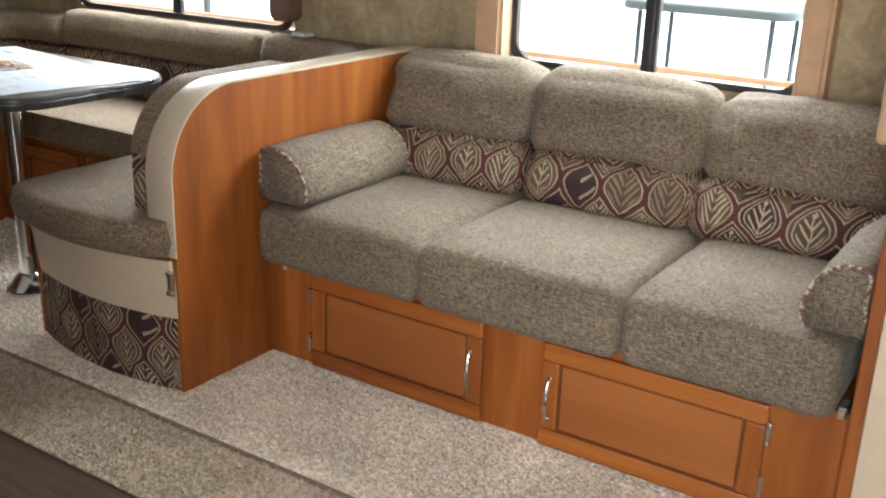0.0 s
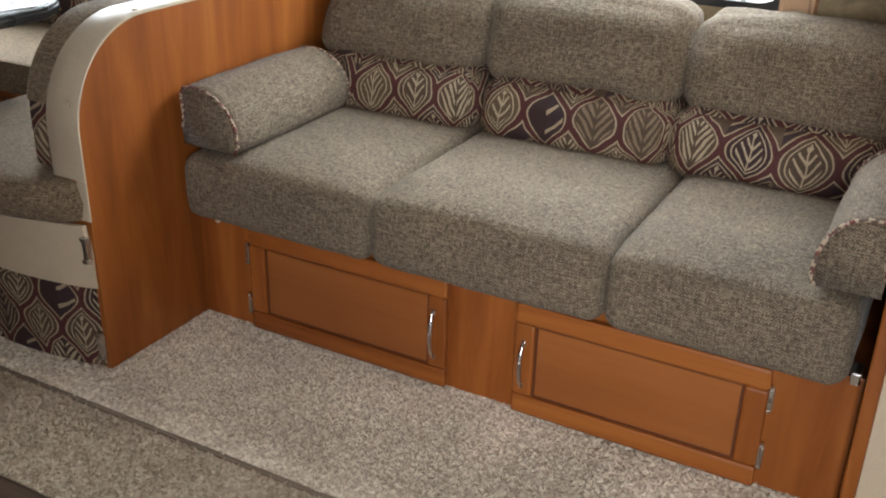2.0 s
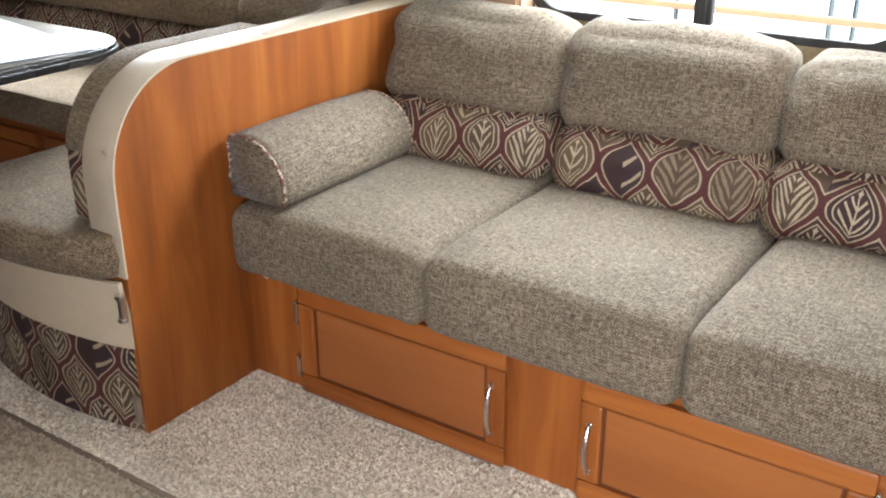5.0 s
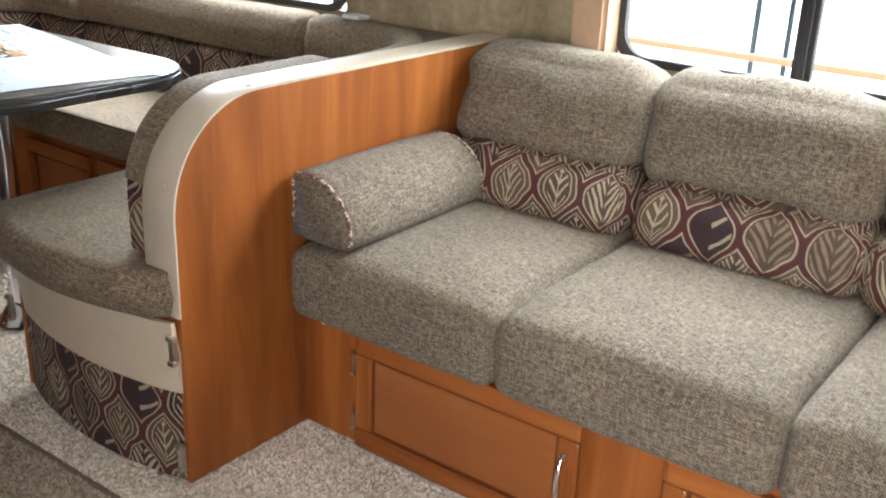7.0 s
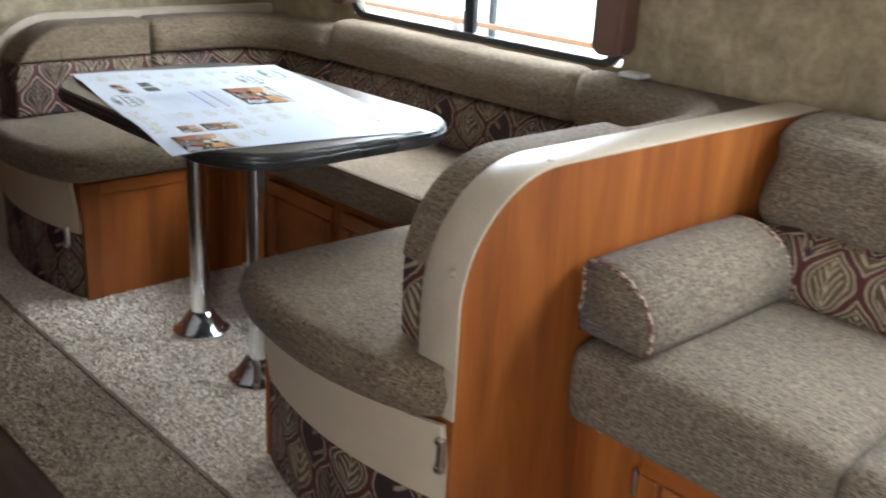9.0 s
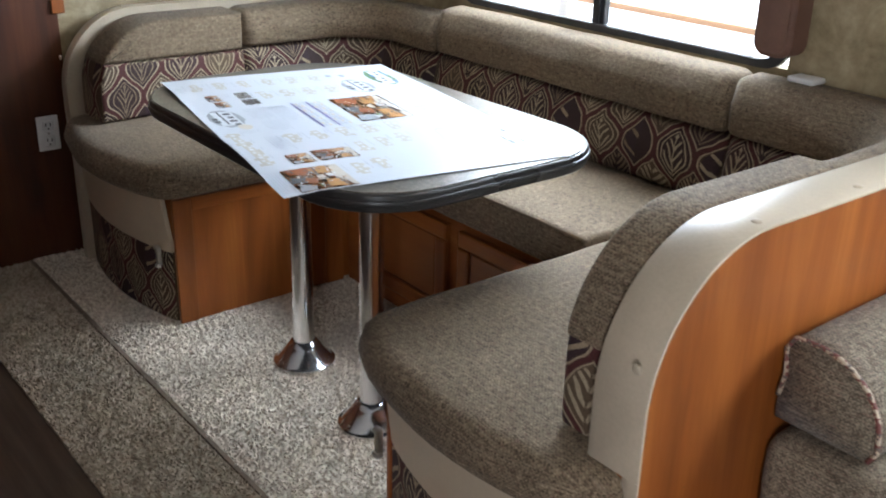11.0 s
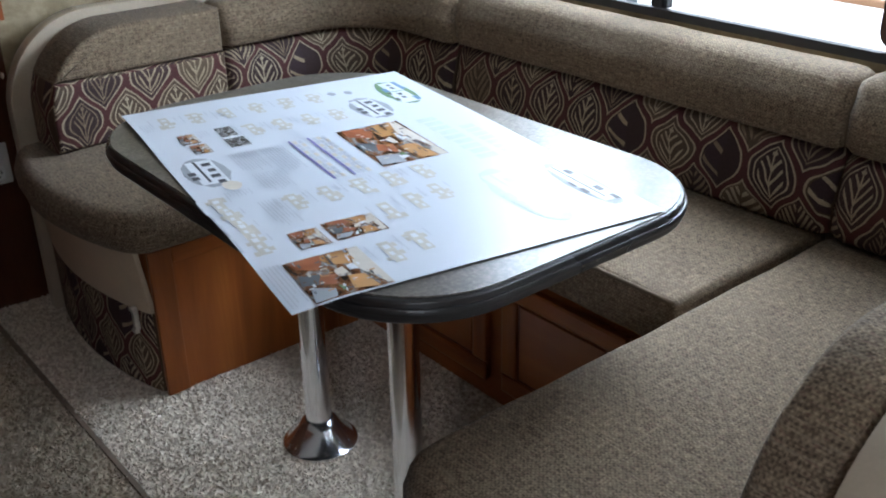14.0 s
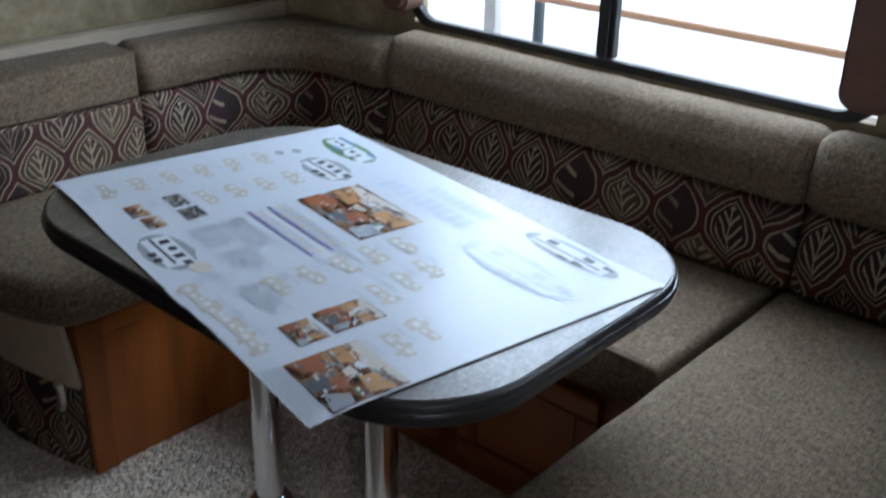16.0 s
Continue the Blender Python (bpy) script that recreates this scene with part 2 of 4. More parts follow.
def carpet_mat(name, tint):
    g = Graph(name, 0.95, spec=0.1)
    co = g.coords("Object")
    a = g.noise(co, 75.0, 3)
    cell = g.voronoi(co, 130.0, "Color")
    sep = g.node("ShaderNodeSeparateColor")
    g.t.links.new(cell, sep.inputs[0])
    k = g.math('ADD', g.math('MULTIPLY', a, 0.4), g.math('MULTIPLY', sep.outputs[0], 0.6))
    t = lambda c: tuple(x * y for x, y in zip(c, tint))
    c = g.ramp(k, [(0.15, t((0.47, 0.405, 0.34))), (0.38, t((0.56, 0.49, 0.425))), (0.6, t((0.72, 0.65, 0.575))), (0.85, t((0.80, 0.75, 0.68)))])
    big = g.noise(co, 4.0, 4)
    c = g.mix(1.0, c, g.ramp(big, [(0.3, (0.82, 0.82, 0.8)), (0.7, (1.08, 1.08, 1.08))]), 'MULTIPLY')
    g.color(c)
    return g.bump(a, 0.003, 0.7).mat


M_CARPET = carpet_mat("beige_cut_pile", (1.1, 1.08, 1.02))
# aisle pile: the darker tint takes in shade on the strip besides its own tone
M_CARPET2 = carpet_mat("beige_cut_pile_aisle_shaded", (0.66, 0.61, 0.53))


def dark_floor():
    g = Graph("dark_plank_vinyl", 0.42)
    co = g.coords("Object", (3, 40, 3))
    a = g.noise(co, 1.0, 5)
    g.color(g.ramp(a, [(0.3, (0.035, 0.02, 0.013)), (0.7, (0.09, 0.055, 0.036))]))
    return g.bump(a, 0.0005, 0.4).mat


M_FLOOR = dark_floor()


def laminate():
    g = Graph("grey_stone_laminate", 0.26, spec=0.7)
    co = g.coords("Object")
    a, b = g.noise(co, 160.0, 3), g.noise(co, 25.0, 4)
    k = g.math('ADD', g.math('MULTIPLY', a, 0.6), g.math('MULTIPLY', b, 0.4))
    g.color(g.ramp(k, [(0.36, (0.04, 0.035, 0.028)), (0.5, (0.085, 0.075, 0.06)), (0.64, (0.17, 0.15, 0.125))]))
    g.rough(g.math('ADD', g.math('MULTIPLY', b, 0.05), 0.27))
    return g.mat


M_LAM = laminate()
M_EDGE = plain("black_rubber_edge", (0.03, 0.029, 0.028), 0.3, var=0.15)
M_PAPER = plain("glossy_paper", (0.56, 0.595, 0.65), 0.31, var=0.015, scale=3, bump=0.0, spec=0.5)


def glass():
    g = Graph("window_glass", 0.0)
    g.p.inputs["Transmission Weight"].default_value = 1.0
    g.p.inputs["IOR"].default_value = 1.05
    return g.color((0.96, 0.98, 0.98)).mat


M_GLASS = glass()

# ---- mesh helpers (vertices in world metres) ----


def mesh_ob(name, bm, mat, smooth=True):
    me = bpy.data.meshes.new(name)
    bmesh.ops.recalc_face_normals(bm, faces=bm.faces)
    bm.to_mesh(me)
    bm.free()
    for m in (mat if isinstance(mat, (list, tuple)) else [mat]):
        me.materials.append(m)
    if smooth:
        for p in me.polygons:
            p.use_smooth = True
    return new(name, me)


def thing(name, base, label, category, group="", kind=""):
    e = new(name)
    e.location = base
    e.empty_display_size = 0.1
    return tagged(e, label, category, group, kind)


def part(parent, ob, label=""):
    ob.parent = parent
    if parent.type == 'EMPTY':
        ob.matrix_parent_inverse = Matrix.Translation(-parent.location)
    if label:
        tagged(ob, label)
    return ob


def uv_box(bm):
    uvl = bm.loops.layers.uv.verify()
    for f in bm.faces:
        n = f.normal
        ax = max(range(3), key=lambda i: abs(n[i]))
        for lo in f.loops:
            c = lo.vert.co
            lo[uvl].uv = ((c.y, c.z), (c.x, c.z), (c.x, c.y))[ax]


def box(name, lo, hi, mat, bev=0.003, seg=2):
    bm = bmesh.new()
    bmesh.ops.create_cube(bm, size=1.0)
    for v in bm.verts:
        v.co = Vector([lo[i] + (v.co[i] + 0.5) * (hi[i] - lo[i]) for i in range(3)])
    if bev > 0:
        bmesh.ops.bevel(bm, geom=list(bm.edges), offset=bev, segments=seg, affect='EDGES', profile=0.5)
    bm.normal_update()
    uv_box(bm)
    ob = mesh_ob(name, bm, mat, False)
    return ob


def axis_list(h, r, n):
    ins = h - r
    e = [h, h - r * 0.12, h - r * 0.42, h - r * 0.75]
    mid = [-ins + 2 * ins * i / n for i in range(n + 1)]
    return [-x for x in e] + mid + list(reversed(e))


def cushion(name, lo, hi, mat, r=0.04, crown=(0, 0, 0), wrinkle=0.004, seed=0, n=(10, 8, 4), shape=None, uvturn=False):
    """A stuffed block: rounded edges, faces that swell, small folds. shape(p) moves each point last."""
    c = [(a + b) / 2 for a, b in zip(lo, hi)]
    h = [(b - a) / 2 for a, b in zip(lo, hi)]
    r = min(r, min(h) * 0.98)
    L = [axis_list(h[i], r, n[i]) for i in range(3)]
    bm = bmesh.new()
    uvl = bm.loops.layers.uv.verify()
    cache = {}

    def vert(p):
        k = tuple(round(x, 6) for x in p)
        if k in cache:
            return cache[k]
        q = [max(-(h[i] - r), min(h[i] - r, p[i])) for i in range(3)]
        d = Vector([p[i] - q[i] for i in range(3)])
        nrm = d.normalized() if d.length > 1e-9 else Vector((0, 0, 0))
        w = Vector(q) + nrm * r
        s = [min(1.0, abs(p[i]) / h[i]) for i in range(3)]
        for i in range(3):
            o = [j for j in range(3) if j != i]
            if crown[i]:
                w[i] += (1 if p[i] > 0 else -1) * abs(s[i]) ** 2 * crown[i] * (1 - s[o[0]] ** 2.4) * (1 - s[o[1]] ** 2.4)
        w += Vector(c)
        if wrinkle:
            f = noise.noise(Vector((w.x * 9, w.y * 9, w.z * 14)) + Vector((seed * 7.3, 0, 0)))
            f += 0.5 * noise.noise(Vector((w.x * 26, w.y * 26, w.z * 26)) + Vector((0, seed * 3.1, 0)))
            w += nrm * f * wrinkle
        if shape:
            w = Vector(shape(w))
        v = bm.verts.new(w)
        cache[k] = v
        return v

    for ax in range(3):
        a, b = [j for j in range(3) if j != ax]
        for sgn in (-1, 1):
            for i in range(len(L[a]) - 1):
                for j in range(len(L[b]) - 1):
                    ps = []
                    for da, db in ((0, 0), (1, 0), (1, 1), (0, 1)):
                        p = [0, 0, 0]
                        p[ax], p[a], p[b] = sgn * h[ax], L[a][i + da], L[b][j + db]
                        ps.append(p)
                    try:
                        f = bm.faces.new([vert(p) for p in ps])
                    except ValueError:
                        continue
                    for lo_, p in zip(f.loops, ps):
                        uvv = (p[a] + c[a], p[b] + c[b])
                        lo_[uvl].uv = (uvv[1], uvv[0]) if uvturn else uvv
    return mesh_ob(name, bm, mat)


def prism(name, outline, z0, z1, mat, bev=0.0, seg=3, plane="xy", smooth=False, crown=0.0):
    """An outline (list of 2D points) given depth. plane 'xy': up z; 'yz': along x."""
    bm = bmesh.new()
    to = (lambda a, b, c: (a, b, c)) if plane == "xy" else (lambda a, b, c: (c, a, b))
    lo = [bm.verts.new(to(a, b, z0)) for a, b in outline]
    hi = [bm.verts.new(to(a, b, z1)) for a, b in outline]
    bm.faces.new(lo)
    bm.faces.new(list(reversed(hi)))
    for i in range(len(lo)):
        j = (i + 1) % len(lo)
        bm.faces.new((lo[i], hi[i], hi[j], lo[j]))
    bmesh.ops.recalc_face_normals(bm, faces=bm.faces)
    if bev:
        es = [e for e in bm.edges if (e.verts[0] in lo and e.verts[1] in lo) or (e.verts[0] in hi and e.verts[1] in hi)]
        bmesh.ops.bevel(bm, geom=es, offset=bev, segments=seg, affect='EDGES', profile=0.5)
    bm.normal_update()
    uv_box(bm)
    ob = mesh_ob(name, bm, mat, False)
    if smooth:
        ob.data.shade_smooth()
        ob.data.set_sharp_from_angle(angle=radians(40))
    return ob


def tube(name, pts, r, mat, seg=10, closed=False):
    """A round bar along a line of points."""
    bm = bmesh.new()
    P = [Vector(p) for p in pts]
    rings = []
    for i, p in enumerate(P):
        a = P[i - 1] if (i > 0 or closed) else p
        b = P[(i + 1) % len(P)] if (i < len(P) - 1 or closed) else p
        t = (b - a).normalized()
        s = t.orthogonal().normalized() if i == 0 else (s - t * s.dot(t)).normalized()
        o = t.cross(s)
        rad = r[i] if isinstance(r, (list, tuple)) else r
        rings.append([bm.verts.new(p + (s * math.cos(2 * math.pi * k / seg) + o * math.sin(2 * math.pi * k / seg)) * rad) for k in range(seg)])
    n = len(rings)
    for i in range(n if closed else n - 1):
        for k in range(seg):
            bm.faces.new((rings[i][k], rings[(i + 1) % n][k], rings[(i + 1) % n][(k + 1) % seg], rings[i][(k + 1) % seg]))
    if not closed:
        bm.faces.new(rings[0])
        bm.faces.new(rings[-1])
    return mesh_ob(name, bm, mat)


def lathe(name, prof, at, mat, seg=32):
    """A turned shape: profile of (radius, z) about the upright line through at."""
    bm = bmesh.new()
    rings = [[bm.verts.new((at[0] + r * math.cos(2 * math.pi * k / seg), at[1] + r * math.sin(2 * math.pi * k / seg), at[2] + z)) for k in range(seg)] for r, z in prof]
    for i in range(len(rings) - 1):
        for k in range(seg):
            bm.faces.new((rings[i][k], rings[i][(k + 1) % seg], rings[i + 1][(k + 1) % seg], rings[i + 1][k]))
    bm.faces.new(rings[0])
    bm.faces.new(rings[-1])
    ob = mesh_ob(name, bm, mat)
    ob.data.set_sharp_from_angle(angle=radians(35))
    return ob


def arc(cx, cy, r, a0, a1, n=10):
    return [(cx + r * math.cos(radians(a0 + (a1 - a0) * i / n)), cy + r * math.sin(radians(a0 + (a1 - a0) * i / n))) for i in range(n + 1)]


# ---- large structure ----
XF, XR = -2.50, 3.0        # end walls
YB = -3.40                 # wall opposite
ZC = 2.02
SEAM, CARPET_END = -1.305, -1.585


def wall_with_holes(name, x0, x1, y0, y1, z0, z1, holes, mat, label):
    """An upright wall along x between y0 and y1; holes are (x0, z0, x1, z1), rounded at the corners by their frames."""
    bm = bmesh.new()
    xs = sorted({x0, x1, *[h[0] for h in holes], *[h[2] for h in holes]})
    zs = sorted({z0, z1, *[h[1] for h in holes], *[h[3] for h in holes]})
    for i in range(len(xs) - 1):
        for j in range(len(zs) - 1):
            cx, cz = (xs[i] + xs[i + 1]) / 2, (zs[j] + zs[j + 1]) / 2
            if any(h[0] < cx < h[2] and h[1] < cz < h[3] for h in holes):
                continue
            g = bmesh.ops.create_cube(bm, size=1.0)["verts"]
            for v in g:
                v.co = Vector((xs[i] if v.co.x < 0 else xs[i + 1], y0 if v.co.y < 0 else y1, zs[j] if v.co.z < 0 else zs[j + 1]))
    bmesh.ops.remove_doubles(bm, verts=bm.verts, dist=1e-5)
    seen, kill = {}, []
    for f in bm.faces:
        k = tuple(round(x, 4) for x in f.calc_center_median())
        if k in seen:
            kill += [f, seen[k]]
        seen[k] = f
    bmesh.ops.delete(bm, geom=list(set(kill)), context='FACES')
    return tagged(mesh_ob(name, bm, mat, False), label, "wall", kind="structure")


DW = (-1.83, 0.856, -0.622, 1.66)   # dinette window opening: x0 z0 x1 z1
SW = (0.35, 0.845, 1.265, 1.66)      # sofa window opening
wall_with_holes("wall_north", XF, 1.70, 0.0, 0.05, -0.05, ZC, [(h[0] - 0.014, h[1] - 0.010, h[2] + 0.014, h[3] + 0.02) for h in (DW, SW)], M_WALL, "mottled tan papered wall with two windows")
# out of view: dark wood picked to lower the light bounced into the booth
wall_with_holes("wall_south", XF, XR, YB - 0.05, YB, -0.05, ZC, [(1.75, 0.05, 2.45, 1.95)], M_WALLWOOD, "unseen wall with an entry opening, made dark to cut bounced light")
tagged(box("wall_west", (XF - 0.05, -1.12, -0.05), (XF, 0.05, ZC), M_WALL, 0), "mottled tan papered end wall of the slide-out", "wall", kind="structure")
tagged(box("wall_west_panel", (XF - 0.05, YB - 0.05, -0.05), (XF + 0.004, -1.12, ZC), M_WALLWOOD, 0), "dark stained wood panel wall with an outlet", "wall", kind="structure")
tagged(box("wall_east", (XR, YB - 0.05, -0.05), (XR + 0.05, 0.05, ZC), M_WALL, 0), "mottled tan papered wall", "wall", kind="structure")
tagged(box("wall_north_east", (1.86, -0.80, -0.05), (XR, -0.75, ZC), M_WHITE, 0), "plain white panel beyond the post", "wall", kind="structure")
tagged(box("ceiling", (XF - 0.05, YB - 0.05, ZC), (XR + 0.05, 0.05, ZC + 0.05), M_CEIL, 0), "off-white ceiling panels", "ceiling", kind="structure")
tagged(box("floor", (XF - 0.05, YB - 0.05, -0.06), (XR + 0.05, CARPET_END, -0.012), M_FLOOR, 0), "dark brown wood-look vinyl floor", "floor", kind="structure")
tagged(box("floor_east", (1.861, CARPET_END + 0.001, -0.06), (XR + 0.05, 0.05, -0.012), M_FLOOR, 0), "dark brown wood-look vinyl floor", "floor", kind="structure")
tagged(box("trim", (XF + 0.004, -1.14, 0.8), (XF + 0.02, -1.10, ZC), M_WOODV, 0.003), "cherry wood corner strip on the end wall", "trim", kind="structure")


def carpet(name, x0, x1, y0, y1, z, mat, step, label, seed, skip=None):
    """A backing sheet with short tufts standing on it."""
    rng = np.random.default_rng(seed)
    nx, ny = int((x1 - x0) / step), int((y1 - y0) / step)
    gx, gy = np.meshgrid((np.arange(nx) + 0.5) * (x1 - x0) / nx + x0, (np.arange(ny) + 0.5) * (y1 - y0) / ny + y0)
    p = np.stack([gx.ravel(), gy.ravel()], 1) + rng.uniform(-0.4, 0.4, (nx * ny, 2)) * step
    if skip:
        keep = np.ones(len(p), bool)
        for a, b, c, d in skip:
            keep &= ~((p[:, 0] > a) & (p[:, 0] < c) & (p[:, 1] > b) & (p[:, 1] < d))
        p = p[keep]
    n = len(p)
    ang = rng.uniform(0, 6.283, n)
    rad = rng.uniform(0.5, 1.05, n) * step
    hgt = rng.uniform(0.004, 0.011, n)
    lean = rng.uniform(-0.009, 0.009, (n, 2))
    v = np.zeros((n, 4, 3))
    for k in range(3):
        v[:, k, 0] = p[:, 0] + rad * np.cos(ang + k * 2.094)
        v[:, k, 1] = p[:, 1] + rad * np.sin(ang + k * 2.094)
        v[:, k, 2] = z - 0.008
    v[:, 3, :2] = p + lean
    v[:, 3, 2] = z - 0.008 + hgt
    i = np.arange(n)[:, None] * 4
    tri = np.concatenate([i + np.array([[0, 1, 3]]), i + np.array([[1, 2, 3]]), i + np.array([[2, 0, 3]])], 1).reshape(-1, 3)
    base = np.array([[x0, y0, z - 0.007], [x1, y0, z - 0.007], [x1, y1, z - 0.007], [x0, y1, z - 0.007],
                     [x0, y0, z - 0.05], [x1, y0, z - 0.05], [x1, y1, z - 0.05], [x0, y1, z - 0.05]])
    m = n * 4
    quads = [[m, m + 1, m + 2, m + 3], [m, m + 4, m + 5, m + 1], [m + 1, m + 5, m + 6, m + 2], [m + 2, m + 6, m + 7, m + 3], [m + 3, m + 7, m + 4, m]]
    me = bpy.data.meshes.new(name)
    me.from_pydata(np.concatenate([v.reshape(-1, 3), base]).tolist(), [], tri.tolist() + quads)
    me.materials.append(mat)
    return tagged(new(name, me), label, "carpet", kind="structure")


carpet("floor_carpet", XF, 1.86, SEAM + 0.0065, 0.0, 0.004, M_CARPET, 0.0078, "beige speckled cut-pile carpet of the slide-out", 3,
       skip=[(-3, -0.5, 0.0, 0.1), (0.0, -0.8, 2, 0.1), (-0.64, -1.14, 0.0, 0.1), (-3, -1.08, -1.80, 0.1)])
carpet("floor_carpet_aisle", XF, 1.86, CARPET_END, SEAM - 0.0065, 0.0, M_CARPET2, 0.0078, "beige speckled carpet strip beside the aisle, tinted darker for shade", 4)
tagged(box("floor_seam", (XF, SEAM - 0.006, -0.03), (1.86, SEAM + 0.006, -0.001), plain("seam_tape", (0.2, 0.15, 0.11), 0.9), 0), "dark seam between two carpets", "floor", kind="structure")

# ---- windows ----


def rrect(x0, z0, x1, z1, r, n=6):
    return arc(x1 - r, z1 - r, r, 0, 90, n) + arc(x0 + r, z1 - r, r, 90, 180, n) + arc(x0 + r, z0 + r, r, 180, 270, n) + arc(x1 - r, z0 + r, r, 270, 360, n)


def ring(name, outer, inner, y0, y1, mat):
    bm = bmesh.new()
    V = [[bm.verts.new((a, y, b)) for a, b in o] for o in (outer, inner) for y in (y0, y1)]
    n = len(outer)
    for i in range(n):
        j = (i + 1) % n
        for a, b in ((0, 1), (1, 3), (3, 2), (2, 0)):
            bm.faces.new((V[a][i], V[a][j], V[b][j], V[b][i]))
    return mesh_ob(name, bm, mat, False)


def window(name, x0, z0, x1, z1, mull, label):
    e = thing(name, ((x0 + x1) / 2, 0.02, z0), label, "window", kind="structure")
    r = 0.065
    # square outside against the opening, rounded inside
    out = rrect(x0 - 0.02, z0 - 0.016, x1 + 0.02, z1 + 0.03, 0.07)
    inn = rrect(x0 + 0.004, z0 + 0.004, x1 - 0.004, z1 - 0.01, r)
    part(e, ring("frame", out, inn, -0.012, 0.006, M_WFRAME))
    part(e, box("mullion", (mull - 0.024, -0.004, z0 + 0.005), (mull + 0.024, 0.02, z1 - 0.011), M_WFRAME, 0.004))
    part(e, box("mullion_rib", (mull - 0.006, -0.011, z0 + 0.006), (mull + 0.010, -0.0045, z1 - 0.012), M_WFRAME, 0.002))
    g = part(e, box("pane", (x0 - 0.01, 0.024, z0 - 0.009), (x1 + 0.01, 0.027, z1 + 0.015), M_GLASS, 0))
    g.visible_shadow = False
    return e


window("window_1", *DW, -1.238, "dark framed sliding window above the dinette")
window("window_2", *SW, 0.808, "dark framed sliding window above the sofa")


def valance(name, x0, x1, z0, mat, label, r=0.035, d=0.085):
    out = [(x1, ZC - 0.06), (x0, ZC - 0.06)] + arc(x0 + r, z0 + r, r, 180, 270, 6) + arc(x1 - r, z0 + r, r, 270, 360, 6)
    bm = bmesh.new()
    f = [bm.verts.new((a, -d, b)) for a, b in out]
    k = [bm.verts.new((a, -0.012, b)) for a, b in out]
    bm.faces.new(f)
    bm.faces.new(list(reversed(k)))
    for i in range(len(f)):
        j = (i + 1) % len(f)
        bm.faces.new((f[i], k[i], k[j], f[j]))
    bmesh.ops.recalc_face_normals(bm, faces=bm.faces)
    bmesh.ops.bevel(bm, geom=[e for e in bm.edges if all(v in f for v in e.verts)], offset=0.012, segments=3, affect='EDGES')
    ob = mesh_ob(name, bm, mat, False)
    return tagged(ob, label, "valance", group="padded window side boards", kind="structure")


valance("window_side_board", 0.235, 0.335, 0.80, M_VALANCE, "tan padded board beside the sofa window")
valance("window_side_board", 1.262, 1.345, 0.80, M_VALANCE, "tan padded board beside the sofa window")
valance("window_side_board", -0.665, -0.56, 0.885, M_VALBROWN, "brown padded board beside the dinette window")
valance("window_side_board", -1.90, -1.80, 0.885, M_VALBROWN, "brown padded board beside the dinette window")

# post at the sofa's far end
e = thing("wall_post", (1.765, -0.86, 0), "beige faced wall post with cherry corner strips", "post", kind="structure")
part(e, box("face", (1.70, -0.865, 0.0), (1.83, 0.0, ZC), M_VINYL, 0.002))
part(e, box("corner_strip", (1.672, -0.872, 0.0), (1.70, -0.002, ZC), M_WOODV, 0.004), "cherry corner strip")
part(e, box("corner_strip", (1.83, -0.872, 0.0), (1.86, -0.002, ZC), M_WOODV, 0.004), "cherry corner strip")
tagged(box("side_board", (1.60, -0.72, 0.88), (1.67, -0.02, ZC - 0.002), M_VALANCE, 0.012, 3), "tan padded board on the wall post", "valance", kind="structure")

# ---- partitions with rounded front corner ----


def partition_outline(yf, zt, r, yb, z0=0.0):
    return [(yb, z0), (yf, z0)] + arc(yf + r, zt - r, r, 180, 90, 14) + [(yb, zt)]


def strip_along(name, path, x0, x1, th, mat):
    """A thin band laid over a partition's edge: path in (y, z), from x0 to x1, standing th proud."""
    bm = bmesh.new()
    uvl = bm.loops.layers.uv.verify()
    n = len(path)
    prof = [(x0, 0.0), (x0, th * 0.7), (x0 + th * 0.5, th), (x1 - th * 0.5, th), (x1, th * 0.7), (x1, 0.0)]
    rows = []
    for i in range(n):
        a, b = Vector(path[max(0, i - 1)]), Vector(path[min(n - 1, i + 1)])
        t = (b - a).normalized()
        o = Vector((-t.y, t.x))
        rows.append([bm.verts.new((x, path[i][0] + o.x * d, path[i][1] + o.y * d)) for x, d in prof])
    for i in range(n - 1):
        for k in range(len(prof)):
            j = (k + 1) % len(prof)
            bm.faces.new((rows[i][k], rows[i][j], rows[i + 1][j], rows[i + 1][k]))
    bm.faces.new(rows[0])
    bm.faces.new(rows[-1])
    ob = mesh_ob(name, bm, mat)
    ob.data.set_sharp_from_angle(angle=radians(50))
    return ob


def screw(parent, x, y, z, d):
    """A low domed cap; d is the outward direction in (y, z)."""
    bm = bmesh.new()
    bmesh.ops.create_uvsphere(bm, u_segments=12, v_segments=8, radius=0.0085)
    rot = Vector((0, 0, 1)).rotation_difference(Vector((0, d[0], d[1]))).to_matrix()
    for v in bm.verts:
        v.co.z *= 0.45
        v.co = rot @ v.co + Vector((x, y, z))
    return part(parent, mesh_ob("screw_cap", bm, M_TRIMV))


